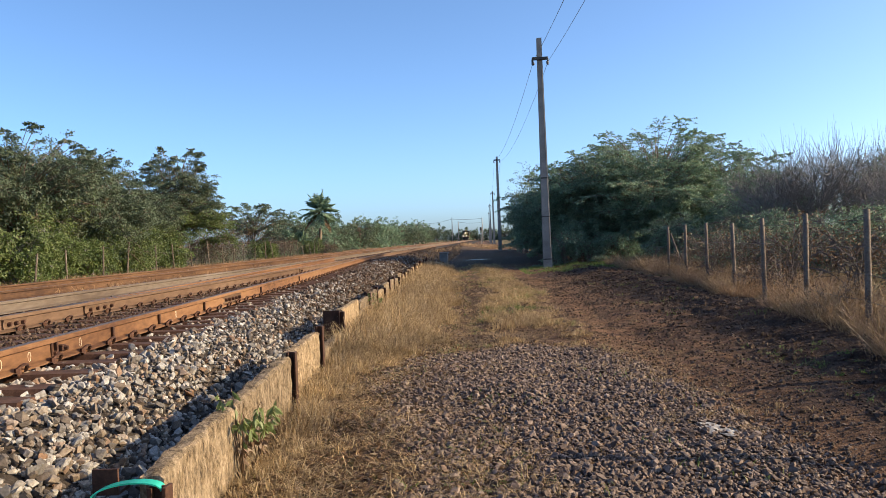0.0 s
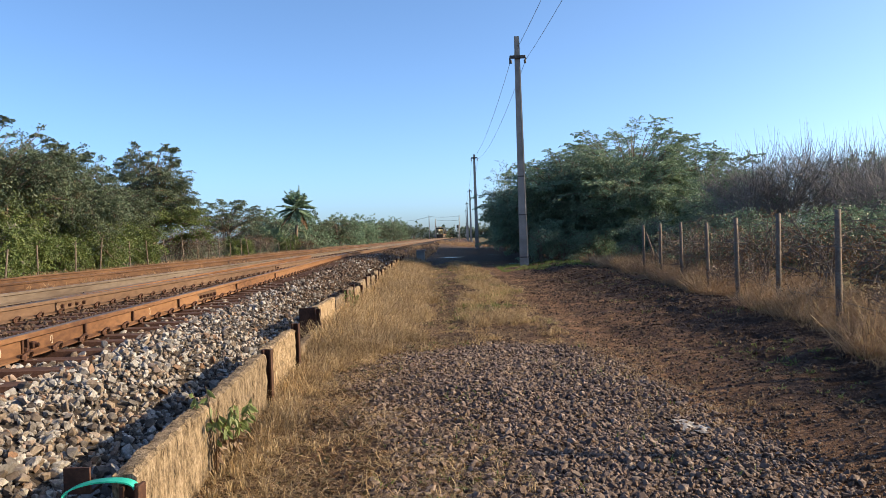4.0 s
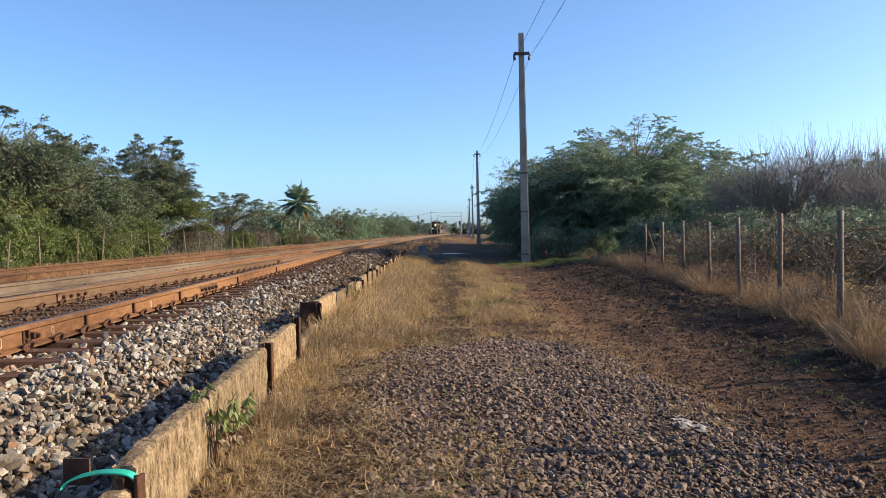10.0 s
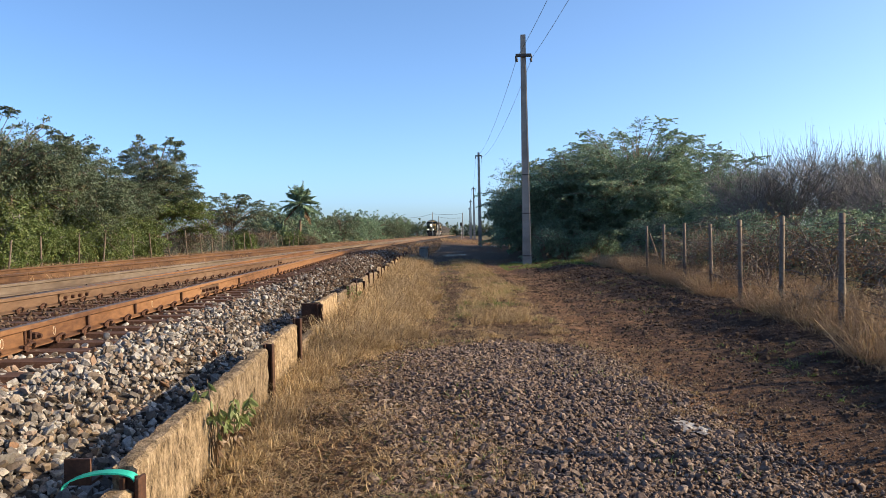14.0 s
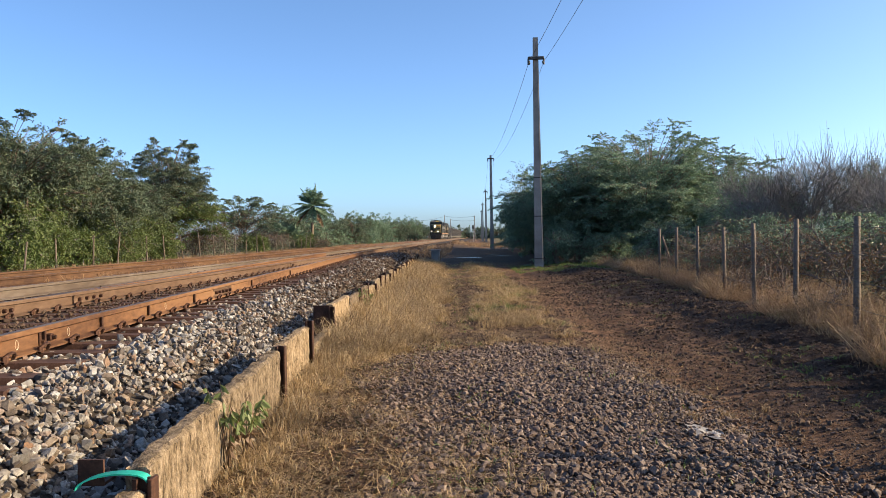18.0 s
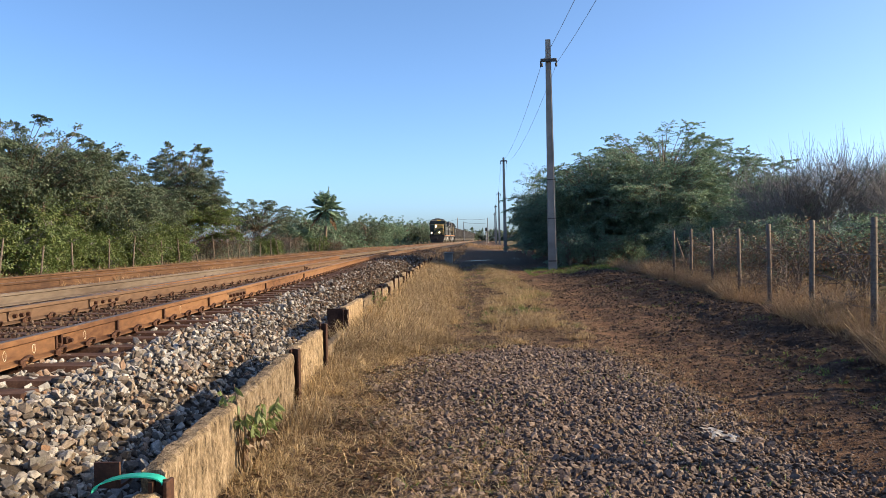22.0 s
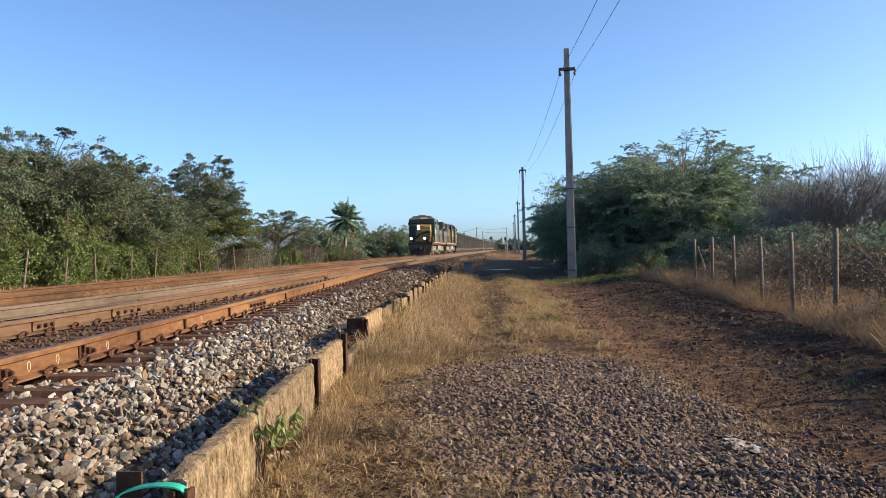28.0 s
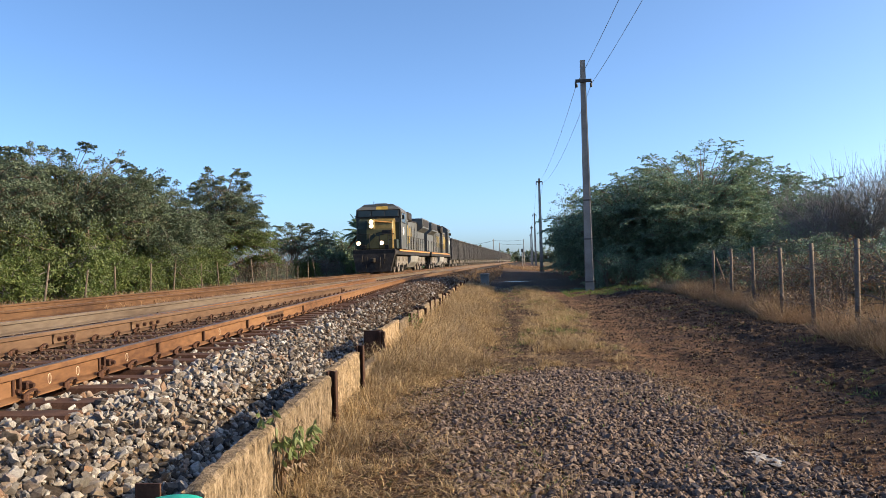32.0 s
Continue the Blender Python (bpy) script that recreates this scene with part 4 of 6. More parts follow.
for _i, (_x, _y, _h, _R) in enumerate(((4.9, 45, 4.7, 2.7), (5.2, 50, 5.0, 2.8), (5.2, 55, 5.0, 2.8), (5.2, 60, 5.0, 2.8), (5.2, 65, 5.1, 2.8), (5.4, 70, 5.0, 2.8), (5.6, 75.5, 4.8, 2.8),
                                       (9.5, 47, 5.4, 3.2), (9.5, 53, 5.4, 3.2), (9.5, 59.5, 5.4, 3.2), (9.6, 66, 5.4, 3.2), (9.8, 72.5, 5.2, 3.2))):
    tree("thicket_tree", _x, _y, _h, _R, 26 + _i, "leaf_dark", 34, 22, 20, 0.17, 0.09, 0.11, 4, 0.03, twig_len=0.8, label=GREEN, group="thicket", dome=0.25, fan=0.3, core=3500)
tree("slender_tree", 4.3, 63, 7.6, 1.5, 39, "leaf_olive", 30, 12, 12, 0.16, 0.05, 0.08, 2, 0.45, droop=-0.3, dome=0.5, full=0.6, label="slender grey-green tree rising over the thicket", group="thicket")
tree("dark_tree", 18.9, 36, 5.3, 3.0, 38, "leaf_dark", 34, 20, 30, 0.13, 0.07, 0.12, 3, 0.1, label="dark rounded tree behind the thorn scrub", group="thicket", core=2000)
# leafless thorn scrub behind the fence
for _i, (_x, _y, _h, _R) in enumerate(((10.6, 25.0, 3.5, 1.9), (12.3, 26.0, 3.7, 2.1), (13.9, 27, 3.8, 2.2), (15.4, 26, 3.4, 2.1), (9.5, 25.5, 3.1, 1.6), (12.4, 22.5, 2.6, 1.7), (14.2, 23.5, 2.8, 1.9))):
    tree("thorn_shrub", _x, _y, _h, _R, 40 + _i, "leaf_olive", 64, 18, 0.5, 0.05, 0.025, 0.03, 9, 0.35, droop=-0.6, twig_len=0.85, dome=0.15, bark="twig_grey", full=0.5,
         label="tall grey leafless thorn shrub", category="shrub", group="thorn scrub")
for _i, (_x, _y, _h, _R) in enumerate(((16.6, 28.5, 3.9, 1.7), (11.6, 29.5, 3.6, 1.6), (9.6, 28.6, 3.4, 1.9), (13.0, 24.2, 2.2, 1.8), (15.8, 23.0, 2.2, 1.8))):
    tree("scrub_tree", _x, _y, _h, _R, 140 + _i, "leaf_dark", 36, 18, 24, 0.085, 0.05, 0.05, 4, 0.1, core=200, twig_len=0.6, bark="twig_grey", fan=0.3, label="small open green tree among the thorn scrub", group="thorn scrub", dome=0.3)
for _i, (_x, _y, _h, _R) in enumerate(((6.4, 16.2, 1.3, 0.9), (6.6, 19, 1.5, 1.0), (6.6, 22, 1.7, 1.1), (7.4, 12.5, 1.3, 1.0), (8.0, 15.6, 1.6, 1.2),
                                       (8.5, 19.2, 2.1, 1.5), (8.4, 22.5, 2.4, 1.5), (10.2, 17.0, 2.0, 1.5), (10.6, 20.5, 2.3, 1.7), (9.2, 26, 2.8, 1.9), (6.8, 26.5, 2.4, 1.5))):
    tree("bramble_bush", _x, _y, _h, _R, 60 + _i, "leaf_dark" if _i > 4 else "leaf_olive", 28, 15, 16 if _i > 4 else 8, 0.065, 0.036, 0.025, 6, 0.08, bark="twig_dark", leaf2="leaf_dark" if _i in (1, 2, 5, 6, 7, 8, 9, 10) else "leaf_dry", twig_len=0.55, fan=0.25, core=350,
         label="tangled half-dry bush with brown and olive leaves", category="bush", group="fence-side bushes")
for _i, (_x, _y, _h, _R) in enumerate(((5.6, 7.6, 1.35, 0.7), (5.5, 9.4, 1.3, 0.7), (6.6, 9.8, 1.5, 0.9), (5.7, 12.2, 1.4, 0.8), (5.8, 15, 1.4, 0.8), (5.9, 17.6, 1.2, 0.8), (6.0, 20.3, 1.2, 0.8))):
    tree("dry_shrub", _x, _y, _h, _R, 170 + _i, "leaf_dry", 18, 10, 4, 0.055, 0.03, 0.02, 7, 0.15, droop=-0.1, bark="twig_dark", twig_len=0.45, dome=0.2, label="withered reddish-brown shrub behind the fence", category="shrub", group="withered shrubs")
for _i in range(16):
    _q = random.Random(620 + _i)
    _y = 6.2 + 1.25 * _i + _q.uniform(-0.4, 0.4)
    _x = float(np.interp(_y, (0, 8.3, 14.4, 20.5, 26), (2.85, 4.03, 4.63, 4.93, 5.0))) + _q.uniform(-0.05, 0.7)
    tree("dead_weed", _x, _y, _q.uniform(0.55, 1.0), _q.uniform(0.2, 0.35), 620 + _i, "leaf_dry", 7, 6, 4, 0.045, 0.02, 0.008, 3, 0.4, droop=-0.3, bark="twig", twig_len=0.22, dome=0.2,
         label="dead brown weed stalk standing in dry grass", category="weed", group="dead weeds")
# trees beyond the tracks
for _i, (_x, _y, _h, _R, _d) in enumerate(((-18.0, 18.0, 4.8, 3.2, 0.3), (-17.6, 23.0, 5.6, 3.2, 0.3), (-17.2, 28.5, 6.3, 3.5, 0.3), (-17.0, 33.2, 5.7, 2.9, 0.35), (-16.2, 36.8, 4.7, 2.2, 0.4), (-16.4, 42.5, 7.4, 2.9, 0.68), (-20.5, 26, 6.2, 3.6, 0.3), (-20.5, 35, 5.6, 3.6, 0.3), (-15.4, 31, 3.8, 2.2, 0.3))):
    tree("lineside_tree", _x, _y, _h, _R, 80 + _i, "leaf_olive", 92 if _i == 5 else 62, 28, 29, 0.09, 0.058, 0.1, 4, 0.42 if _i == 5 else 0.03, leaf2="leaf_bright", dome=_d, twig_len=0.7 if _i == 5 else 0.62, edge=0.05 if _i == 5 else 0.25, droop=0.35 if _i == 5 else 0.2,
         core=0 if _i == 5 else 6000, fan=0.3 if _i == 5 else 0.0, full=0.6, shoots=70 if _i == 5 else 44, shoot_len=0.85, label="leafy lineside tree, grey-green above and bright green below", group="lineside trees")
for _i in range(10):
    _q = random.Random(150 + _i)
    tree("hedge_bush", -14.6 - _q.uniform(0, 0.9), 15 + 2.4 * _i, _q.uniform(1.7, 2.5), _q.uniform(1.2, 1.5), 150 + _i, "leaf_bright", 26, 14, 26, 0.1, 0.07, 0.03, 6, 0.05, bark="twig_grey", twig_len=0.55, dome=0.35, core=300,
         label="leafy bright green bush at the edge of the line", category="bush", group="lineside bushes")
tree("small_tree", -16.4, 56.5, 4.3, 2.7, 101, "leaf_olive", 26, 14, 20, 0.11, 0.06, 0.08, 3, 0.5, dome=0.3, fan=0.3, shoots=46, shoot_len=1.1, label="small open tree with a flat feathery crown", group="lineside trees")
for _i, (_x, _y, _h, _R) in enumerate(((-16.2, 47.5, 2.9, 1.9), (-15.6, 44, 2.2, 1.5), (-17, 61, 2.2, 2.0), (-16.6, 51.5, 2.6, 1.9), (-16.5, 65, 2.0, 2.2), (-18, 69, 2.2, 2.2), (-13.9, 72, 1.2, 1.4), (-18.5, 77, 2.8, 2.6))):
    tree("scrub_bush", _x, _y, _h, _R, 110 + _i, "leaf_dry", 30, 16, 7, 0.08, 0.04, 0.03, 6, 0.1, bark="twig_dark", leaf2="leaf_olive", label="dry greyish scrub bush with few leaves", category="bush", group="lineside scrub")
tree("hedge_bush", -15.5, 56.0, 1.7, 1.0, 163, "leaf_bright", 26, 14, 26, 0.1, 0.07, 0.03, 6, 0.05, bark="twig_grey", twig_len=0.5, dome=0.35, core=300, label="leafy bright green bush at the edge of the line", category="bush", group="lineside bushes")
tree("hedge_bush", -15.0, 71.5, 1.5, 0.9, 164, "leaf_bright", 22, 12, 22, 0.16, 0.08, 0.03, 6, 0.05, bark="twig_grey", twig_len=0.5, dome=0.35, core=200, label="leafy bright green bush beneath the palm", category="bush", group="lineside bushes")
for _i in range(9):
    _q = random.Random(400 + _i)
    tree("undergrowth_bush", 3.6 + 0.85 * _i + _q.uniform(-0.3, 0.3), 32.6 + _q.uniform(-0.8, 1.2), _q.uniform(0.9, 1.7), _q.uniform(0.8, 1.1), 400 + _i, "leaf_dark", 16, 10, 22, 0.08, 0.045, 0.025, 5, 0.08, twig_len=0.5, dome=0.3,
         label="low dark green bush under the thicket", category="bush", group="undergrowth")
for _i in range(14):
    _q = random.Random(430 + _i)
    _y = 84 + _i * 17.0
    tree("far_tree", 7.5 + _q.uniform(0, 3) + 0.03 * _y, _y, _q.uniform(3.0, 4.2) + _i * 0.2, _q.uniform(3.2, 4.5), 430 + _i, "leaf_dark", 20, 11, 22, 0.28, 0.15, 0.14, 3, 0.04,
         twig_len=1.5, core=160, label="rounded dark green tree in the distance", group="far trees")
for _i in range(16):
    _q = random.Random(460 + _i)
    tree("far_tree", -62 + _i * 8.5 + _q.uniform(-2, 2), 420 + _q.uniform(-25, 40), _q.uniform(6, 9.5), _q.uniform(6.5, 9), 460 + _i, "leaf_olive", 20, 8, 14, 0.9, 0.45, 0.25, 3, 0.03,
         twig_len=3.0, label="rounded grey-green tree on the horizon", group="far trees")
# far woods
for _i in range(30):
    _q = random.Random(200 + _i)
    _y = 82 + _i * 7.0
    tree("far_tree", -19.0 - _q.uniform(0, 6) + bend(_y), _y, _q.choice((2.6, 3.4, 4.6, 5.6)) + _q.uniform(0, 0.8) + _i * 0.17, _q.uniform(3.0, 5.2), 200 + _i, "leaf_dark" if _i % 3 else "leaf_olive", 22, 12, 26, 0.24, 0.14, 0.14, 3, 0.04,
         twig_len=1.2, core=260, label="rounded dark green tree in the distance", group="far trees")


def palm(x, y, H, L, seed):
    """Stout trunk, arching feather fronds, a skirt of dry ones."""
    r = rng_of(seed)
    root = empty("palm_tree", pose(x, y, float(ground_z(x, y)) - 0.05))
    P = bezier(np.zeros(3), np.array([0.1, 0, H * 0.5]), np.array([0.15, 0, H]), 9)
    raw_part("trunk", *tube(P, np.linspace(0.15, 0.12, 9), 9), M["bark"], root)
    n_frond = 27
    for i in range(n_frond):
        dry = i >= n_frond - 2
        a = i * 2.399
        el = r.uniform(-1.1, -0.7) if dry else 1.4 - 1.95 * (i / (n_frond - 2)) + r.uniform(-0.12, 0.12)
        d = np.array([math.cos(a) * math.cos(el), math.sin(a) * math.cos(el), math.sin(el)])
        t = np.linspace(0, 1, 9)
        Q = P[-1] + np.outer(t, d * L * r.uniform(0.9, 1.1))
        Q[:, 2] -= 0.3 * L * math.cos(el) * t ** 2.2
        side = np.cross(d, [0, 0, 1.0])
        side /= np.linalg.norm(side) + 1e-9
        n = 40
        tt = np.linspace(0.14, 1, n)
        C = np.stack([np.interp(tt, t, Q[:, c]) for c in range(3)], -1)
        reach = (0.3 + 0.7 * np.sin(np.pi * np.clip(tt, 0, 0.93)))[:, None]
        pieces = [tube(Q, np.linspace(0.03, 0.008, 9), 4)]
        for s in (-1, 1):
            D = np.repeat((s * side * 0.85 + d * 0.6 + np.array([0, 0, -0.16]))[None], n, 0) * 5
            V, F = leaves_at(r, np.zeros((n, 3)), D, 0.32 * L * (0.8 if dry else 1), 0.17, 0.9)
            pieces.append(((V.reshape(n, 4, 3) * reach[:, None] + C[:, None]).reshape(-1, 3), F))
        raw_part("frond", *merge(pieces), M["leaf_dry" if dry else "leaf_dark"], root, "dry hanging frond" if dry else "")
    return tagged(root, "palm with a full crown of arching feather fronds", "palm")


palm(-15.1, 75, 4.2, 2.05, 7)
for _x, _y, _h, _l, _k in ((-16.9, 74.0, 1.0, 1.6, 8), (-17.9, 73.0, 1.2, 1.5, 9), (-19.0, 76.0, 1.4, 1.7, 10)):
    palm(_x, _y, _h, _l, _k)

# crooked stakes of the old fence beyond the tracks
for _i in range(26):
    _q = random.Random(500 + _i)
    _y = 19 + _i * 2.3 + _q.uniform(-0.5, 0.5)
    _p = part("fence_stake", cyl((0, 0, -0.2), (0, 0, _q.uniform(1.0, 1.5)), 0.035, 0.025, 6), M["post"])
    _p.matrix_basis = pose(-13.6 - 0.02 * _i, _y, 0.2, _q.uniform(-9, 9), _q.uniform(-9, 9))
    tagged(_p, "thin crooked wooden stake in brown grass", "fence stake", "lineside fence stakes")

# distant posts, wires and the signal
for _x, _y, _h in ((-7.1, 230, 7.6), (-5.3, 230, 6.4), (1.7, 230, 7.3)):
    _p = part("distant_pole", cyl((0, 0, -0.3), (0, 0, _h), 0.16, 0.1, 8), M["concrete"])
    _p.matrix_basis = pose(_x, _y, 0)
    tagged(_p, "thin grey pole in the hazy distance", "pole", "distant poles")
for _a, _b in (((-14, 230, 6.1), (-7.1, 230, 7.2)), ((-7.1, 230, 7.2), (1.7, 230, 7.1)), ((-5.3, 230, 6.2), (1.7, 230, 5.9))):
    _w = raw_part("distant_wire", *wire_mesh(_a, _b, 0.25, 0.03), M["wire"])
    tagged(_w, "dark wire crossing over the line", "power line", "power lines")
signal = empty("railway_signal", pose(0.9, 170, 0))
part("mast", cyl((0, 0, -0.2), (0, 0, 3.2), 0.07, 0.06, 8), M["concrete"], signal)
part("signal_head", box((0, -0.05, 3.3), (0.45, 0.3, 0.75), 0.08), M["wire"], signal, "black signal head")
tagged(signal, "short railway signal with a black head", "railway signal")


# ---------- grass ----------
def blades(name, X, Y, h, w, mat, seed, lean=0.35, zoff=0.0, bendy=0.5):
    """Thin curved blades, two quads each."""
    r = rng_of(seed)
    n = len(X)
    h = h * r.uniform(0.5, 1.25, n)
    a = r.uniform(0, 6.283, n)
    L = np.stack([np.cos(a), np.sin(a), np.zeros(n)], -1) * (lean * h * r.uniform(0.1, 1.4, n))[:, None]
    B = np.stack([X, Y, ground_z(X, Y) - 0.01 + zoff], -1)
    b = r.uniform(0, 6.283, n)
    S = np.stack([np.cos(b), np.sin(b), np.zeros(n)], -1) * (w * r.uniform(0.6, 1.3, n))[:, None]
    up = np.zeros((n, 3))
    up[:, 2] = h
    m_ = B + L * 0.35 + up * 0.6
    t_ = B + L + up * (1 - bendy * 0.3)
    V = np.stack([B - S, B + S, m_ + S * 0.7, m_ - S * 0.7, t_ + S * 0.15, t_ - S * 0.15], 1).reshape(-1, 3)
    k = np.arange(n)[:, None] * 6
    return raw_mesh(name, V, np.concatenate([k + np.array([0, 1, 2, 3]), k + np.array([3, 2, 4, 5])]))


def grass(name, X, Y, h, w, mat, seed, label, **kw):
    ob = link_mesh(name, blades(name, X, Y, h, w, mat, seed, **kw), M[mat])
    return tagged(ob, label, "grass", kind="stuff")


def tufts(X, Y, h, count, spread, r):
    """Blade feet, heights and outward leans for tufts at X, Y."""
    k = r.poisson(count, len(X)) + 3
    i = np.repeat(np.arange(len(X)), k)
    n = len(i)
    a, d = r.uniform(0, 6.283, n), np.abs(r.normal(0, 1, n)) * spread
    return X[i] + np.cos(a) * d, Y[i] + np.sin(a) * d, h[i] * np.clip(1.15 - 0.35 * d / spread, 0.3, 1.2)


def left_edge(Y):
    """Inner edge of the grass beside the wall."""
    return np.interp(Y, (0, 9, 12, 20, 30, 36), (-0.9, -0.75, -0.62, -0.78, -1.12, -1.35)) - 0.06 + 0.14 * np.sin(2.1 * Y) + 0.1 * np.sin(5.3 * Y + 1)


_r = rng_of(31)
# tall dry grass along the wall, in tufts
_n = 2600
Y_ = 7.6 + 29 * _r.random(_n) ** 1.35
wx_ = np.array([wall_x(v) for v in Y_])
u_ = _r.random(_n) ** 1.15
X_ = wx_ + 0.04 + u_ * (left_edge(Y_) + 0.12 - wx_)
h_ = (0.2 + 0.34 * _r.random(_n) ** 1.3) * (1 - 0.5 * u_ ** 2) * smooth01((Y_ - 7.0) / 1.8)
X_, Y_, h_ = tufts(X_, Y_, h_, 46, 0.07, _r)
grass("dry_grass", X_, Y_, h_, 0.0028, "straw", 1, "tall straw-coloured dry grass along the wall", lean=1.25, bendy=1.5)
# low tufts between the wheel tracks
_n = 1500
Y_ = 8.6 + 28 * _r.random(_n) ** 1.3
X_ = np.interp(Y_, (8, 12, 20, 30, 36), (0.66, 0.64, 0.66, 0.36, 0.2)) + np.clip(_r.normal(0, 0.29, _n), -0.5, 0.65) + 0.1 * np.sin(Y_ * 0.8)
h_ = 0.07 + 0.17 * _r.random(_n) ** 2
keep = (lumps(X_, Y_, 0.5, 6) > -0.3) & (_r.random(_n) < 0.25 + 0.75 * smooth01((Y_ - 9.0) / 4))
X1, Y1, H1 = tufts(X_[keep], Y_[keep], h_[keep], 44, 0.075, _r)
grass("dry_grass", X1, Y1, H1, 0.0028, "straw", 2, "low straw-coloured tufts between the wheel tracks", lean=1.5, bendy=1.5)
keep = (lumps(X_, Y_, 0.6, 44) > 0.3)
X1, Y1, H1 = tufts(X_[keep], Y_[keep], h_[keep] * 0.7, 24, 0.09, _r)
grass("green_grass", X1, Y1, H1, 0.003, "grass", 22, "greenish tufts between the wheel tracks", lean=0.9, bendy=1.3)
# short tufts and straw strewn over the wheel tracks
_n = 3600
Y_ = 6.5 + 29 * _r.random(_n) ** 1.4
X_ = np.clip(_r.normal(0.5, 1.0, _n), -1.3, 3.0)
X1, Y1, H1 = tufts(X_, Y_, 0.02 + 0.045 * _r.random(_n) ** 2, 9, 0.06, _r)
grass("straw_litter", X1, Y1, H1, 0.0028, "straw", 23, "short straw strewn over the dirt track", lean=2.0, bendy=1.5)
_n = 900
Y_ = 8.5 + 27 * _r.random(_n) ** 1.3
X_ = -0.12 - 0.02 * Y_ + _r.normal(0, 0.26, _n)
X1, Y1, H1 = tufts(X_, Y_, 0.025 + 0.09 * _r.random(_n) ** 2, 13, 0.07, _r)
grass("straw_litter", X1, Y1, H1, 0.0028, "straw", 36, "trodden straw in the wheel track", lean=1.7, bendy=1.5)
X1, Y1, H1 = tufts(X_[::4], Y_[::4], 0.02 + 0.04 * _r.random(len(X_[::4])), 12, 0.08, _r)
grass("green_weed", X1, Y1, H1, 0.0035, "grass", 37, "trodden green weeds in the wheel track", lean=1.3)
_n = 700
Y_ = 16 + 62 * _r.random(_n) ** 1.2
X_ = _r.choice((-7.9, -8.55, -9.6), _n) + _r.normal(0, 0.2, _n)
X1, Y1, H1 = tufts(X_, Y_, 0.16 + 0.16 * _r.random(_n), 9, 0.09, _r)
grass("brown_grass", X1, Y1, H1, 0.006, "straw_brown", 38, "brown tufts between the tracks", lean=1.2, zoff=0.33, bendy=1.3)
# thatch at the foot of the wall: lying straw, upright wisps and brown litter
_n = 24000
Y_ = 2.3 + 7.2 * _r.random(_n) ** 1.1
wx_ = np.array([wall_x(v) for v in Y_])
X_ = wx_ + 0.05 + np.abs(_r.normal(0, 0.45, _n)) * np.where(Y_ < 5.5, 1.4, 1.0)
keep = _r.random(_n) < 0.12 + 0.88 * smooth01(0.4 + 1.4 * lumps(X_, Y_, 0.16, 21))
grass("dry_thatch", X_[keep], Y_[keep], 0.075, 0.0022, "straw", 3, "matted dry thatch at the foot of the wall", lean=3.4, bendy=1.6)
_n = 330
Y_ = 3.0 + 6.0 * _r.random(_n)
wx_ = np.array([wall_x(v) for v in Y_])
X_ = wx_ + 0.05 + np.abs(_r.normal(0, 0.17, _n))
X1, Y1, H1 = tufts(X_, Y_, 0.08 + 0.16 * _r.random(_n) * smooth01((Y_ - 3.2) / 2), 26, 0.04, _r)
grass("dry_grass", X1, Y1, H1, 0.0022, "straw", 24, "wispy dry grass against the slab wall", lean=1.0, bendy=1.3)
_n = 7000
Y_ = 2.4 + 7.5 * _r.random(_n) ** 1.1
wx_ = np.array([wall_x(v) for v in Y_])
X_ = wx_ + 0.06 + np.abs(_r.normal(0, 0.6, _n))
_C = np.stack([X_, Y_, ground_z(X_, Y_) + 0.006 + 0.02 * _r.random(_n)], -1)
_D = _r.normal(size=(_n, 3)) * np.array([1, 1, 0.25])
tagged(raw_part("leaf_litter", *leaves_at(_r, _C, _D, 0.045, 0.02, 0.0), M["leaf_dry"]), "withered brown leaf litter at the foot of the wall", "leaf litter", kind="stuff")
_n = 2600
X_, Y_ = _r.uniform(-1.2, 1.6, _n), _r.uniform(2.6, 9, _n)
keep = lumps(X_, Y_, 0.3, 25) > 0.55
grass("green_weed", X_[keep], Y_[keep], 0.06, 0.0035, "grass", 13, "small green weeds among the stones", lean=0.9)
# brown grass along the fence, in wild tufts
_n = 2900
Y_ = 5.0 + 24 * _r.random(_n)
X_ = np.interp(Y_, (0, 8.3, 14.4, 20.5, 30), (2.85, 4.03, 4.63, 4.93, 5.0)) + np.abs(_r.normal(0, 0.95, _n)) - 0.28 + 0.16 * np.sin(1.7 * Y_) * _r.random(_n)
h_ = 0.1 + 0.5 * _r.random(_n) ** 1.7
keep = lumps(X_, Y_, 0.5, 29) > -0.2
X1, Y1, H1 = tufts(X_[keep], Y_[keep], h_[keep], 24, 0.08, _r)
grass("brown_grass", X1, Y1, H1, 0.003, "straw_brown", 4, "tall brown dry grass along the fence", lean=1.9, bendy=1.7)
keep = lumps(X_, Y_, 0.7, 31) > 0.35
X1, Y1, H1 = tufts(X_[keep], Y_[keep], h_[keep] * 1.25, 8, 0.06, _r)
grass("straw_stems", X1, Y1, H1, 0.0026, "straw", 25, "pale dry stems standing in the brown grass", lean=1.4, bendy=1.5)
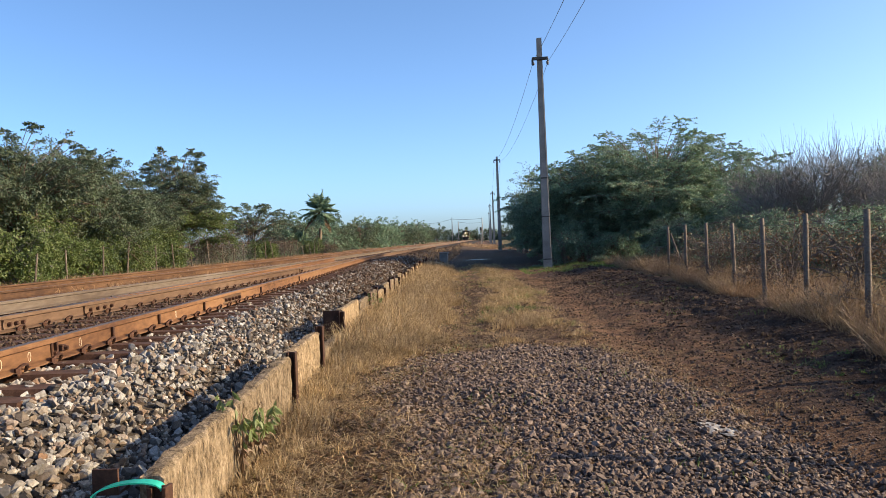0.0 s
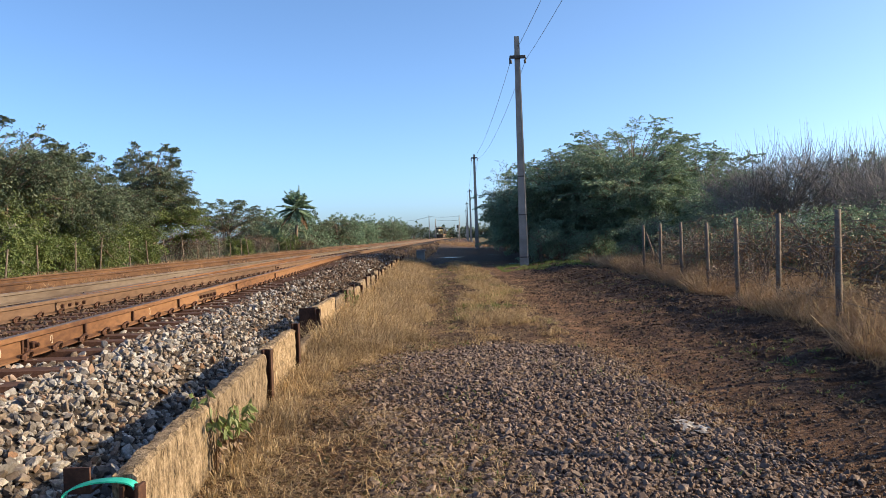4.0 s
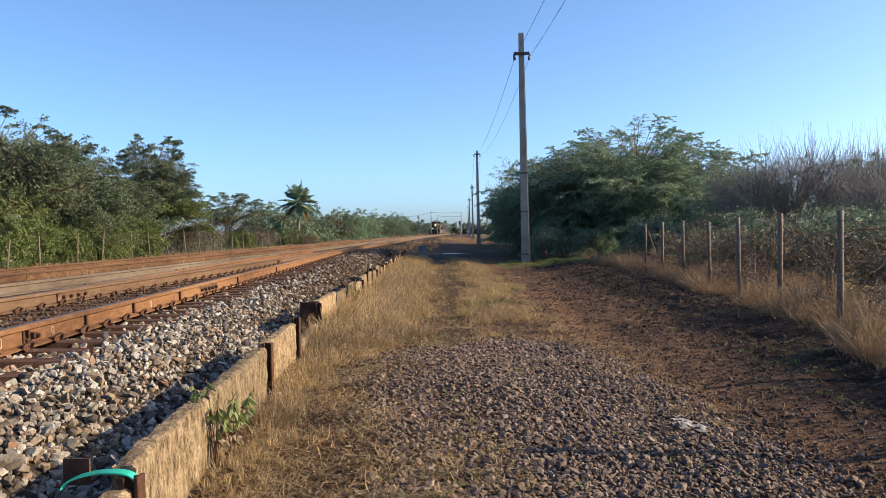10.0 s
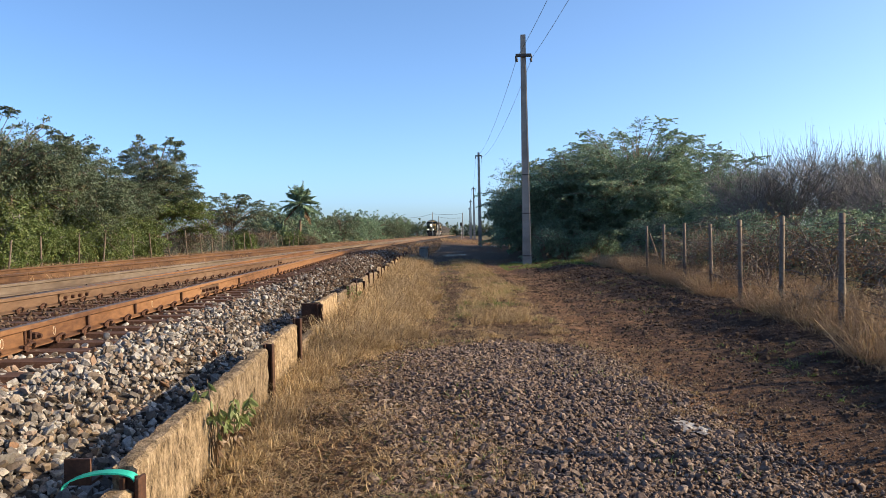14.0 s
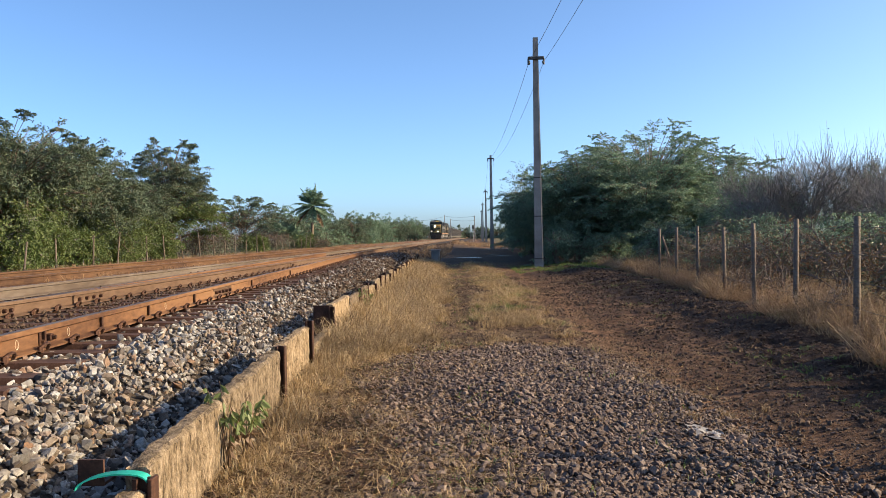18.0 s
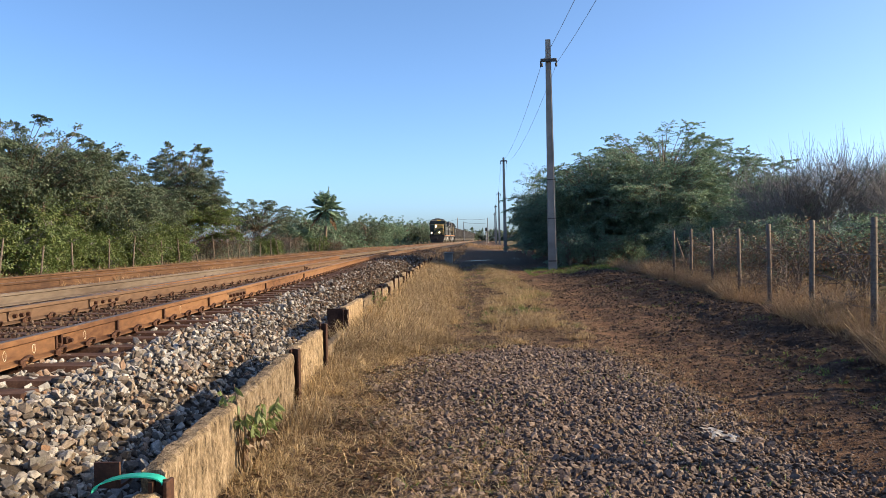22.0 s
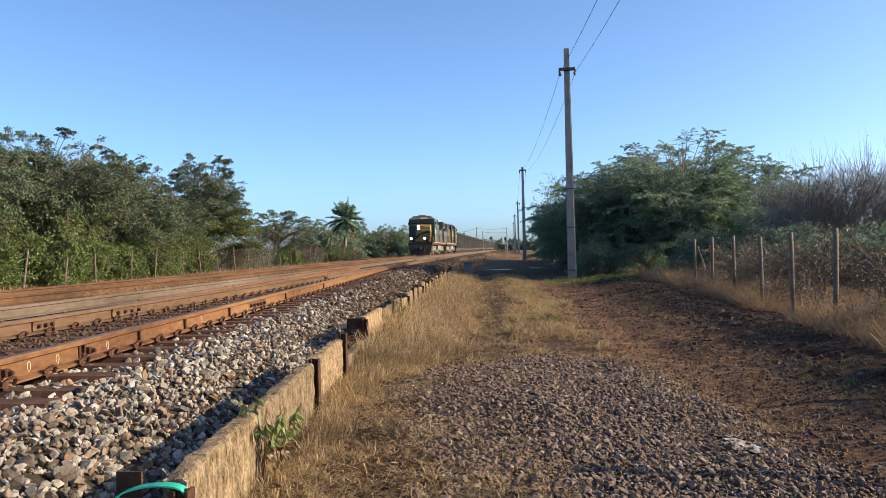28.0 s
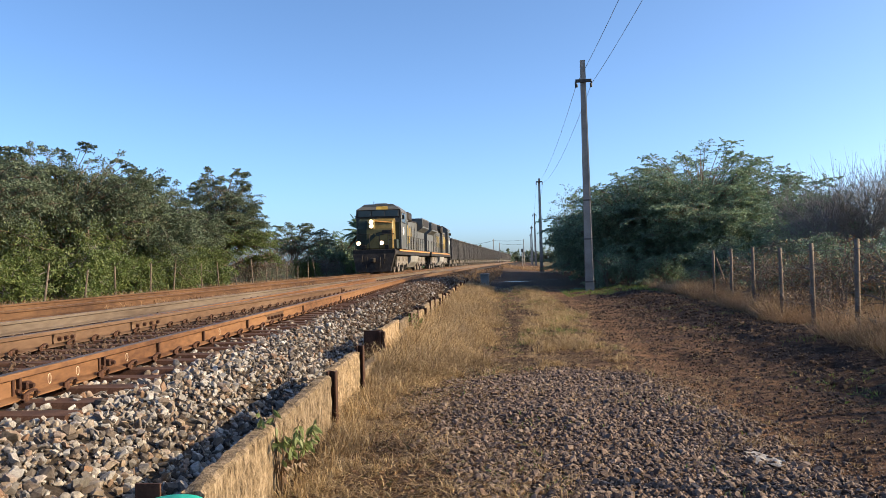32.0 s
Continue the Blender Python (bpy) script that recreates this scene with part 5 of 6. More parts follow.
# green grass by the pole, sparse green on the verge
_n = 9000
X_, Y_ = _r.uniform(1.6, 7.0, _n), _r.uniform(26.5, 33, _n)
keep = lumps(X_, Y_, 0.5, 46) > -0.25
X_, Y_ = X_[keep], Y_[keep]
grass("green_grass", X_, Y_, 0.1, 0.006, "grass", 5, "short green grass at the foot of the pole")
_n = 6000
X_, Y_ = _r.uniform(2.7, 5.2, _n), _r.uniform(5, 22, _n)
keep = lumps(X_, Y_, 0.4, 12) > 0.45
grass("verge_grass", X_[keep], Y_[keep], 0.06, 0.0035, "grass", 6, "sparse green tufts on the dark verge", lean=0.8)
_n = 16000
Y_ = _r.uniform(14, 110, _n)
X_ = -12.9 - np.abs(_r.normal(0, 1.3, _n))
grass("lineside_grass", X_, Y_, 0.3, 0.01, "straw_brown", 7, "tall brown grass beyond the tracks")

# brown tufts among the far tracks and on the mound
_n = 420
Y_ = _r.uniform(38, 80, _n)
X_ = _r.uniform(-6.6, -1.5, _n)
X1, Y1, H1 = tufts(X_, Y_, 0.15 + 0.25 * _r.random(_n), 9, 0.16, _r)
grass("brown_grass", X1 + np.vectorize(bend)(Y1), Y1, H1, 0.009, "straw_brown", 26, "brown tufts among the far tracks", lean=1.0, zoff=0.1, bendy=1.2)
_n = 700
Y_ = _r.uniform(86, 125, _n)
X_ = _r.uniform(-2.0, 4.5, _n)
X1, Y1, H1 = tufts(X_, Y_, 0.25 + 0.3 * _r.random(_n), 10, 0.25, _r)
grass("brown_grass", X1, Y1, H1, 0.014, "straw_brown", 27, "dry grass on the far sunlit bank", lean=1.0, bendy=1.2)
# straw and small green weeds on the right of the track
_n = 130
X_, Y_ = _r.normal(1.55, 0.3, _n), _r.uniform(4.9, 8.5, _n)
X1, Y1, H1 = tufts(X_, Y_, 0.03 + 0.05 * _r.random(_n), 16, 0.05, _r)
grass("straw_tuft", X1, Y1, H1, 0.0024, "straw", 28, "flattened straw tufts on the dirt", lean=1.8, bendy=1.4)
_n = 60
X_, Y_ = _r.normal(3.15, 0.25, _n), _r.uniform(5.4, 8.0, _n)
X1, Y1, H1 = tufts(X_, Y_, 0.02 + 0.04 * _r.random(_n), 10, 0.04, _r)
grass("green_weed", X1, Y1, H1, 0.004, "grass", 29, "low green weeds on the verge", lean=1.6, bendy=1.2)

_n = 520
Y_ = 5.0 + 24 * _r.random(_n) ** 1.2
X_ = np.interp(Y_, (5, 9, 20, 30), (1.9, 1.6, 1.9, 1.7)) + _r.normal(0, 0.55, _n)
keep = lumps(X_, Y_, 0.35, 51) > 0.0
X1, Y1, H1 = tufts(X_[keep], Y_[keep], 0.015 + 0.035 * _r.random(int(keep.sum())), 15, 0.08, _r)
grass("straw_litter", X1, Y1, H1, 0.0024, "straw_brown", 39, "brown straw trodden into the dirt track", lean=3.0, bendy=1.6)
# straw growing through the stones near the wall's end
_n = 110
X_, Y_ = _r.normal(0.0, 0.22, _n), _r.normal(4.0, 0.4, _n)
X1, Y1, H1 = tufts(X_, Y_, 0.03 + 0.07 * _r.random(_n), 14, 0.045, _r)
grass("straw_tuft", X1, Y1, H1, 0.0022, "straw", 33, "straw tufts growing through the gravel", lean=1.6, bendy=1.4)
X1, Y1, H1 = tufts(X_[:40], Y_[:40], 0.03 + 0.03 * _r.random(40), 8, 0.04, _r)
grass("green_weed", X1, Y1, H1, 0.004, "grass", 34, "small green weeds growing through the gravel", lean=1.4)


# ---------- small things ----------
def weed(x, y, h, seed):
    """Broad-leaved weed with a few stems, some leaves withered."""
    r = rng_of(seed)
    root = empty("weed_plant", pose(x, y, float(ground_z(x, y))))
    for k in range(5):
        a = r.uniform(0, 6.283)
        tip = np.array([math.cos(a) * 0.12, math.sin(a) * 0.14, h * r.uniform(0.7, 1.05)])
        P = bezier(np.zeros(3), np.array([tip[0] * 0.2, tip[1] * 0.2, tip[2] * 0.6]), tip, 6)
        pieces = [tube(P, np.linspace(0.004, 0.002, 6), 5)]
        st = raw_part("stem", *merge(pieces), M["leaf_dry"], root)
        n = 15
        t = r.uniform(0.3, 1.0, n)
        C = np.stack([np.interp(t * 5, np.arange(6), P[:, c]) for c in range(3)], -1)
        D = r.normal(size=(n, 3))
        D[:, 2] = np.abs(D[:, 2]) * 0.3
        D /= np.linalg.norm(D, axis=1)[:, None]
        for i in range(n):
            V, F = leaves_at(r, C[i:i + 1], D[i:i + 1], 0.062, 0.03, 1.3)
            dry = t[i] < 0.5
            raw_part("leaf", V, F, M["leaf_dry" if dry else "leaf_bright"], st)
    return tagged(root, "leafy green weed half withered beside the slab wall", "weed")


weed(-1.26, 4.02, 0.47, 3)
weed(-1.24, 4.25, 0.4, 4)
weed(-1.62, 12.2, 0.5, 5)
weed(-1.2, 2.95, 0.2, 6)

M["strap"] = surface("turquoise_plastic", (0.02, 0.22, 0.16), (0.035, 0.34, 0.25), (0.07, 0.42, 0.32), 8, 40, 0.4, 0.0, 0.1, 0.001)
a_ = np.linspace(0, np.pi, 14)
_P = np.stack([-1.33 + 0.125 * np.cos(a_), 2.86 + 0.02 * np.cos(a_), 0.345 + 0.042 * np.sin(a_) + 0.008 * np.cos(a_)], -1)
_V = np.concatenate([_P + (0, -0.024, 0), _P + (0, 0.024, 0), _P + (0, 0.024, 0.006), _P + (0, -0.024, 0.006)])
_F = np.array([(i + 14 * j, i + 1 + 14 * j, i + 1 + 14 * ((j + 1) % 4), i + 14 * ((j + 1) % 4)) for i in range(13) for j in range(4)])
strap = raw_part("plastic_strap", _V, _F, M["strap"])
tagged(strap, "turquoise plastic strap bent over the slab wall", "strap")

M["rag"] = surface("dirty_white_plastic", (0.1487, 0.1368, 0.1249), (0.2499, 0.238, 0.2261), (0.3451, 0.3332, 0.3213), 12, 60, 0.6, 0.0, 0.8, 0.01)
U, W_ = np.meshgrid(np.linspace(-1, 1, 14), np.linspace(-1, 1, 8), indexing='ij')
_rz = 0.018 + 0.016 * lumps(U, W_, 0.25, 33)
_X = 1.45 + 0.1 * U + 0.02 * np.sin(W_ * 3)
_Y = 4.92 + 0.17 * W_ * (1 - 0.5 * U * U) - 0.05 * U
_Z = ground_z(_X, _Y) + np.maximum(_rz, 0.006)
i, j = np.meshgrid(np.arange(13), np.arange(7), indexing='ij')
rag = raw_part("plastic_scrap", np.stack([_X, _Y, _Z], -1).reshape(-1, 3), np.stack([i * 8 + j, (i + 1) * 8 + j, (i + 1) * 8 + j + 1, i * 8 + j + 1], -1).reshape(-1, 4), M["rag"])
tagged(rag, "crumpled dirty white plastic scrap on the gravel", "litter")

# stub of old angle iron behind the wall
_s = part("angle_iron", prism([(-0.05, 0.3), (0.05, 0.3), (0.05, 0.312), (-0.038, 0.312), (-0.038, 0.4), (-0.05, 0.4)], 'x', -1.5, -1.4), M["rust_dark"])
_s.matrix_basis = pose(0, 2.98, 0.02)
tagged(_s, "rusty angle iron lying on the ballast", "angle iron")

# small concrete cable chamber where the wall ends
chamber = empty("concrete_chamber", pose(-1.72, 40.2, 0))
part("body", box((0, 0, 0.24), (0.42, 0.62, 0.6), 0.03), M["concrete"], chamber)
part("lid_slab", box((0.01, 0, 0.57), (0.5, 0.72, 0.07), 0.02), M["concrete"], chamber)
tagged(chamber, "small weathered concrete chamber beside the track", "concrete chamber")

# puddles in the shaded part of the track
_m, _nt, _b = nodes_of("puddle_water")
_b.inputs["Base Color"].default_value = (0.03, 0.026, 0.022, 1)
_b.inputs["Roughness"].default_value = 0.16
for _k, (_x, _y, _a, _c) in enumerate(((-0.1, 46.0, 0.7, 0.3), (2.3, 49.5, 0.55, 0.25))):
    _t = np.linspace(0, 6.283, 29)[:-1]
    _rr = 1 + 0.22 * np.sin(3 * _t + _k) + 0.1 * np.sin(7 * _t)
    _P = np.stack([_a * _rr * np.cos(_t), _c * _rr * np.sin(_t), 0 * _t], -1)
    _z = float(np.max(ground_z(_x + _P[:, 0], _y + _P[:, 1]))) + 0.004
    _bm = bmesh.new()
    _bm.faces.new([_bm.verts.new(v) for v in _P])
    _o = part("puddle", _bm, _m)
    _o.matrix_basis = pose(_x, _y, _z)
    tagged(_o, "still puddle on the shaded dirt track", "puddle", kind="structure")


# ---------- train ----------
M["loco_grey"] = surface("loco_grey_paint", (0.0578, 0.0578, 0.0549), (0.0896, 0.0902, 0.0838), (0.1214, 0.1214, 0.1098), 1.5, 25, 0.5, 0.0, 0.05, 0.002)
M["loco_green"] = surface("loco_dark_green_paint", (0.012, 0.017, 0.014), (0.02, 0.028, 0.02), (0.035, 0.045, 0.03), 1.5, 25, 0.5, 0.0, 0.05, 0.002)
M["loco_yellow"] = surface("loco_yellow_paint", (0.2295, 0.153, 0.0306), (0.3519, 0.2448, 0.0536), (0.4208, 0.306, 0.0842), 1.5, 25, 0.5, 0.0, 0.05, 0.002)
M["loco_olive"] = surface("loco_dusty_yellow_paint", (0.1105, 0.0808, 0.0255), (0.1785, 0.1318, 0.0425), (0.238, 0.1785, 0.0638), 1.5, 25, 0.5, 0.0, 0.05, 0.002)
M["tank_grey"] = surface("dusty_silver_paint", (0.14, 0.135, 0.125), (0.22, 0.215, 0.2), (0.29, 0.28, 0.26), 1.5, 25, 0.6, 0.0, 0.05, 0.002)
M["iron"] = surface("sooty_iron", (0.0112, 0.0097, 0.009), (0.0263, 0.0225, 0.0203), (0.0525, 0.045, 0.0375), 4, 40, 0.7, 0.2, 0.2, 0.004)
M["truck_grey"] = surface("dusty_truck_steel", (0.063, 0.0558, 0.0495), (0.144, 0.1305, 0.1152), (0.252, 0.225, 0.198), 4, 40, 0.8, 0.0, 0.2, 0.004)
M["white_paint"] = surface("white_paint", (0.6, 0.6, 0.58), (0.72, 0.72, 0.7), (0.8, 0.8, 0.78), 2, 30, 0.5, 0.0, 0.02, 0.001)
M["wagon"] = surface("wagon_grey", (0.02, 0.019, 0.019), (0.042, 0.04, 0.04), (0.075, 0.071, 0.07), 1.2, 18, 0.85, 0.0, 0.2, 0.004, per='object')
M["wagon_rib"] = surface("wagon_rib_steel", (0.04, 0.037, 0.036), (0.085, 0.08, 0.078), (0.14, 0.13, 0.125), 2, 20, 0.85, 0.0, 0.2, 0.004)
M["ore"] = surface("iron_ore", (0.05, 0.03, 0.025), (0.1, 0.065, 0.05), (0.16, 0.1, 0.08), 5, 30, 0.95, 0.0, 1.0, 0.05)
M["stripe_orange"] = surface("loco_orange_stripe", (0.36, 0.153, 0.036), (0.495, 0.234, 0.063), (0.558, 0.297, 0.09), 2, 30, 0.5, 0.0, 0.05, 0.002)
M["lamp"] = glow("headlight_glow", (1.0, 0.78, 0.5), 9)
# emission that imitates the orange glare around a lit lamp
M["reflector"] = glow("halo_rim_glow", (1.0, 0.5, 0.16), 1.1)
_m, _nt, _b = nodes_of("cab_glass")
_b.inputs["Base Color"].default_value = (0.012, 0.016, 0.018, 1)
_b.inputs["Roughness"].default_value = 0.08
M["cab_glass"] = _m


def wheelset(parent, y, r=0.53, gauge=0.835):
    w = empty("wheelset", pose(0, y, r))
    w.parent = parent
    for s in (-1, 1):
        bm = bmesh.new()
        add_cyl(bm, (s * (gauge - 0.07), 0, 0), (s * (gauge + 0.07), 0, 0), r, r - 0.01, 20)
        add_cyl(bm, (s * (gauge - 0.1), 0, 0), (s * (gauge - 0.07), 0, 0), r + 0.03, r + 0.03, 20)
        add_cyl(bm, (s * (gauge + 0.07), 0, 0), (s * (gauge + 0.16), 0, 0), 0.12, 0.1, 10)
        part("wheel", bm, M["truck_grey"], w)
    part("axle", cyl((-gauge, 0, 0), (gauge, 0, 0), 0.09, n=8), M["iron"], w)
    return w


def bogie_frame(parent, name, y0, y1, z0, z1, x, mat, boxes):
    bm = bmesh.new()
    for s in (-1, 1):
        prof = [(y0, z0 + 0.25), (y0 + 0.3, z1), (y1 - 0.3, z1), (y1, z0 + 0.25), (y1 - 0.25, z0 + 0.12), (y1 - 0.7, z0 + 0.3), (y0 + 0.7, z0 + 0.3), (y0 + 0.25, z0 + 0.12)]
        b2 = prism(prof, 'x', s * x - 0.07, s * x + 0.07)
        me = bpy.data.meshes.new("tmp")
        b2.to_mesh(me)
        b2.free()
        bm.from_mesh(me)
        bpy.data.meshes.remove(me)
        for yy in boxes:
            add_box(bm, (s * (x + 0.05), yy, 0.53), (0.2, 0.3, 0.32), None, 0.03)
            for k in (-0.28, 0.28):
                add_cyl(bm, (s * (x + 0.03), yy + k, z1 - 0.32), (s * (x + 0.03), yy + k, z1 - 0.02), 0.09, 0.09, 8)
    add_box(bm, (0, (y0 + y1) / 2, z1 - 0.15), (2 * x, 0.5, 0.3))
    return part(name, bm, mat, parent)


def hand_rail(parent, pts, r=0.022):
    return raw_part("handrail", *tube(pts, np.full(len(pts), r), 5), M["iron"], parent, "thin black handrail")


def slab_of(c, s, bevel=0.03):
    return box(c, s, bevel)


def locomotive():
    """Six-axle diesel: origin under the front coupler at rail height, body runs along +y."""
    p = empty("locomotive")
    for k in range(3):
        wheelset(p, 3.55 + 2.0 * k)
        wheelset(p, 14.9 + 2.0 * k)
    bogie_frame(p, "bogie", 2.7, 8.4, 0.25, 1.15, 1.15, M["truck_grey"], (3.55, 5.55, 7.55))
    bogie_frame(p, "bogie", 14.05, 19.75, 0.25, 1.15, 1.15, M["truck_grey"], (14.9, 16.9, 18.9))
    part("underframe", slab_of((0, 11.15, 1.42), (2.9, 20.6, 0.34)), M["iron"], p)
    for s in (-1, 1):
        part("sill_stripe", box((s * 1.47, 11.9, 1.57), (0.06, 19.0, 0.11)), M["stripe_orange"], p, "orange sill stripe")
        part("walkway", slab_of((s * 1.2, 13.4, 1.66), (0.58, 15.6, 0.06), 0.01), M["iron"], p)
    tank = prism([(-1.35, 0.75), (-0.95, 0.3), (0.95, 0.3), (1.35, 0.75), (1.42, 1.22), (-1.42, 1.22)], 'y', 8.8, 13.4)
    part("fuel_tank", tank, M["tank_grey"], p, "grey fuel tank with sloping flanks")
    # pilot and platform
    plow = prism([(0.15, 0.12), (0.55, 0.1), (0.75, 1.3), (0.45, 1.35)], 'x', -1.45, 1.45)
    for v in plow.verts:
        if v.co.z < 0.5:
            v.co.x *= 0.8
    part("snowplough", plow, M["iron"], p, "black pilot plate")
    part("buffer_beam", slab_of((0, 0.72, 1.38), (2.95, 0.3, 0.5)), M["iron"], p)
    part("coupler", slab_of((0, 0.15, 0.9), (0.3, 0.75, 0.32), 0.06), M["iron"], p)
    for s in (-1, 1):
        for k in range(4):
            part("step", box((s * 1.3, 1.15, 0.45 + 0.33 * k), (0.36, 0.42, 0.035)), M["truck_grey"], p)
        part("air_hose", cyl((s * 0.45, 0.3, 1.1), (s * 0.5, 0.15, 0.4), 0.035, n=6), M["iron"], p)
    # nose
    nose = prism([(1.25, 1.68), (1.25, 3.05), (1.5, 3.62), (2.6, 3.86), (2.6, 1.68)], 'x', -1.2, 1.2)
    bmesh.ops.bevel(nose, geom=list(nose.edges), offset=0.06, segments=1, affect='EDGES')
    nose_ob = part("nose", nose, M["loco_olive"], p, "dusty yellow nose")
    part("nose_panel", prism([(1.215, 1.7), (1.215, 3.07), (1.475, 3.66), (2.6, 3.9), (2.6, 3.88), (1.495, 3.64), (1.24, 3.05), (1.24, 1.7)], 'x', -1.21, -0.62), M["loco_green"], nose_ob, "dark green corner of the nose")
    part("nose_door", box((-0.15, 1.23, 2.2), (0.6, 0.03, 0.98), 0.01), M["loco_olive"], nose_ob)
    for xx, zz, ww, tl in ((-0.5, 2.25, 1.25, 42), (0.32, 2.72, 0.6, 12)):
        st = part("dark_stripe", box((0, 0, 0), (ww, 0.025, 0.24)), M["loco_green"], nose_ob, "dark slanting stripe")
        st.matrix_basis = pose(xx, 1.222, zz, 0, -tl, 0)
    st = part("stripe", box((0, 0, 0), (1.5, 0.05, 0.12)), M["stripe_orange"], nose_ob, "orange slanting stripe")
    st.matrix_basis = pose(0.42, 1.44, 3.56, -60, 6, 0)
    part("number_board", box((0.78, 1.235, 2.85), (0.62, 0.06, 0.24), 0.02), M["iron"], nose_ob)
    part("headlight_box", box((-0.27, 1.38, 3.4), (0.4, 0.36, 0.74), 0.05), M["loco_olive"], nose_ob)
    # lamps
    for dx, z, yy, name in ((-0.27, 3.56, 1.18, "headlight"), (-0.27, 3.26, 1.18, "headlight"), (-1.15, 2.08, 0.98, "ditch_light"), (0.46, 2.08, 0.98, "ditch_light")):
        hs = part(name, cyl((dx, yy + 0.16, z), (dx, yy, z), 0.155, 0.17, 14), M["iron"], p)
        # added glowing disc behind the lens: the lamp's halo made as a part
        part("reflector", cyl((dx, yy + 0.002, z), (dx, yy - 0.012, z), 0.155, n=16), M["reflector"], hs, "glowing orange rim standing in for the lamp's halo")
        part("lens", cyl((dx, yy - 0.01, z), (dx, yy - 0.03, z), 0.105, n=14), M["lamp"], hs, "glowing warm lens")
    for s in (-1, 1):
        part("lamp_bracket", box((s * 0.8, 1.1, 1.8), (0.3, 0.12, 0.3), 0.02), M["iron"], p)
    # cab
    cab = prism([(-1.6, 1.68), (-1.6, 4.38), (-1.5, 4.54), (-1.0, 4.88), (1.0, 4.88), (1.5, 4.54), (1.6, 4.38), (1.6, 1.68)], 'y', 2.62, 5.5)
    for v in cab.verts:
        if v.co.y < 3 and v.co.z > 3.5:
            v.co.y -= 0.12 - 0.3 * max(0, v.co.z - 4.2)
    cab_ob = part("cab", cab, M["loco_grey"], p, "grey wide cab")
    part("roof_stripe", prism([(-0.16, 4.885), (0.6, 4.885), (0.6, 4.9), (-0.16, 4.9)], 'y', 2.72, 5.4), M["loco_yellow"], cab_ob, "yellow stripe on the roof")
    visor = prism([(-1.56, 4.46), (1.56, 4.46), (1.02, 4.87), (-1.02, 4.87)], 'y', 2.34, 2.44)
    for v in visor.verts:
        v.co.y += 1.3 * max(0, v.co.z - 4.46)
    part("visor", visor, M["loco_grey"], cab_ob, "grey sloping roof front")
    band = prism([(-0.12, 4.47), (0.72, 4.47), (0.6, 4.865), (-0.16, 4.865)], 'y', 2.325, 2.36)
    for v in band.verts:
        v.co.y += 1.3 * max(0, v.co.z - 4.46)
    part("visor_stripe", band, M["loco_yellow"], cab_ob, "yellow band on the cab front")
    part("windscreen_surround", box((0, 2.485, 4.2), (3.14, 0.05, 0.56), 0.01), M["iron"], cab_ob, "black band round the windscreens")
    for x0, x1 in ((-1.44, -0.52), (-0.44, 0.44), (0.52, 1.44)):
        part("windscreen", box(((x0 + x1) / 2, 2.455, 4.21), (x1 - x0, 0.03, 0.44), 0.01), M["cab_glass"], cab_ob)
    for s in (-1, 1):
        part("wiper", cyl((s * 0.9, 2.42, 3.96), (s * 0.72, 2.42, 4.3), 0.012, n=5), M["iron"], cab_ob)
        part("cab_face", box((s * 1.0, 2.5, 2.7), (0.98, 0.05, 1.75)), M["loco_green"], cab_ob)
        for y0, y1 in ((2.95, 3.7), (3.85, 4.6)):
            w = part("window", box((s * 1.608, (y0 + y1) / 2, 3.9), (0.03, y1 - y0, 0.66), 0.01), M["cab_glass"], cab_ob)
            part("window_frame", box((s * 1.602, (y0 + y1) / 2, 3.9), (0.024, y1 - y0 + 0.1, 0.76), 0.01), M["iron"], w)
        part("emblem", cyl((s * 1.6, 3.7, 2.95), (s * 1.615, 3.7, 2.95), 0.3, n=20), M["white_paint"], cab_ob, "white disc emblem")
        part("mirror", box((s * 1.69, 3.1, 3.95), (0.16, 0.05, 0.3), 0.01), M["iron"], cab_ob)
        part("cab_door", box((s * 1.605, 5.2, 2.75), (0.02, 0.5, 1.9), 0.01), M["loco_green"], cab_ob)
    # hoods
    part("equipment_cabinet", slab_of((0, 7.0, 2.85), (2.6, 2.9, 2.4), 0.06), M["loco_grey"], p)
    part("long_hood", slab_of((0, 12.3, 2.9), (1.95, 8.2, 2.5), 0.08), M["loco_grey"], p)
    part("blower_housing", slab_of((0, 9.3, 4.3), (2.7, 1.9, 0.7), 0.1), M["iron"], p)
    part("hood_roof", slab_of((0, 12.3, 4.13), (1.98, 8.2, 0.1), 0.02), M["iron"], p, "black hood roof")
    part("exhaust_hood", slab_of((0, 12.3, 4.32), (1.5, 2.6, 0.42), 0.08), M["iron"], p)
    part("stack", box((0, 12.3, 4.62), (0.5, 0.9, 0.2), 0.03), M["iron"], p)
    rad = prism([(-1.0, 1.7), (-1.0, 3.4), (-1.48, 3.75), (-1.48, 4.55), (1.48, 4.55), (1.48, 3.75), (1.0, 3.4), (1.0, 1.7)], 'y', 16.2, 21.2)
    part("radiator_hood", rad, M["loco_grey"], p, "grey radiator hood with overhanging wings")
    for s in (-1, 1):
        part("radiator_grille", box((s * 1.485, 18.7, 4.15), (0.02, 4.4, 0.6)), M["iron"], p)
        for k in range(7):
            part("hood_door", box((s * 0.985, 8.9 + 1.0 * k, 2.75), (0.025, 0.88, 1.8), 0.008), M["loco_grey"], p)
        # broad yellow bars stand in for the lettering
        for k, (yy, tilt) in enumerate(((6.1, 14), (6.75, -14), (7.5, 0), (8.1, 12))):
            b = part("lettering_bar", box((0, 0, 0), (0.012, 0.36, 1.7)), M["loco_yellow"], p, "yellow painted bar")
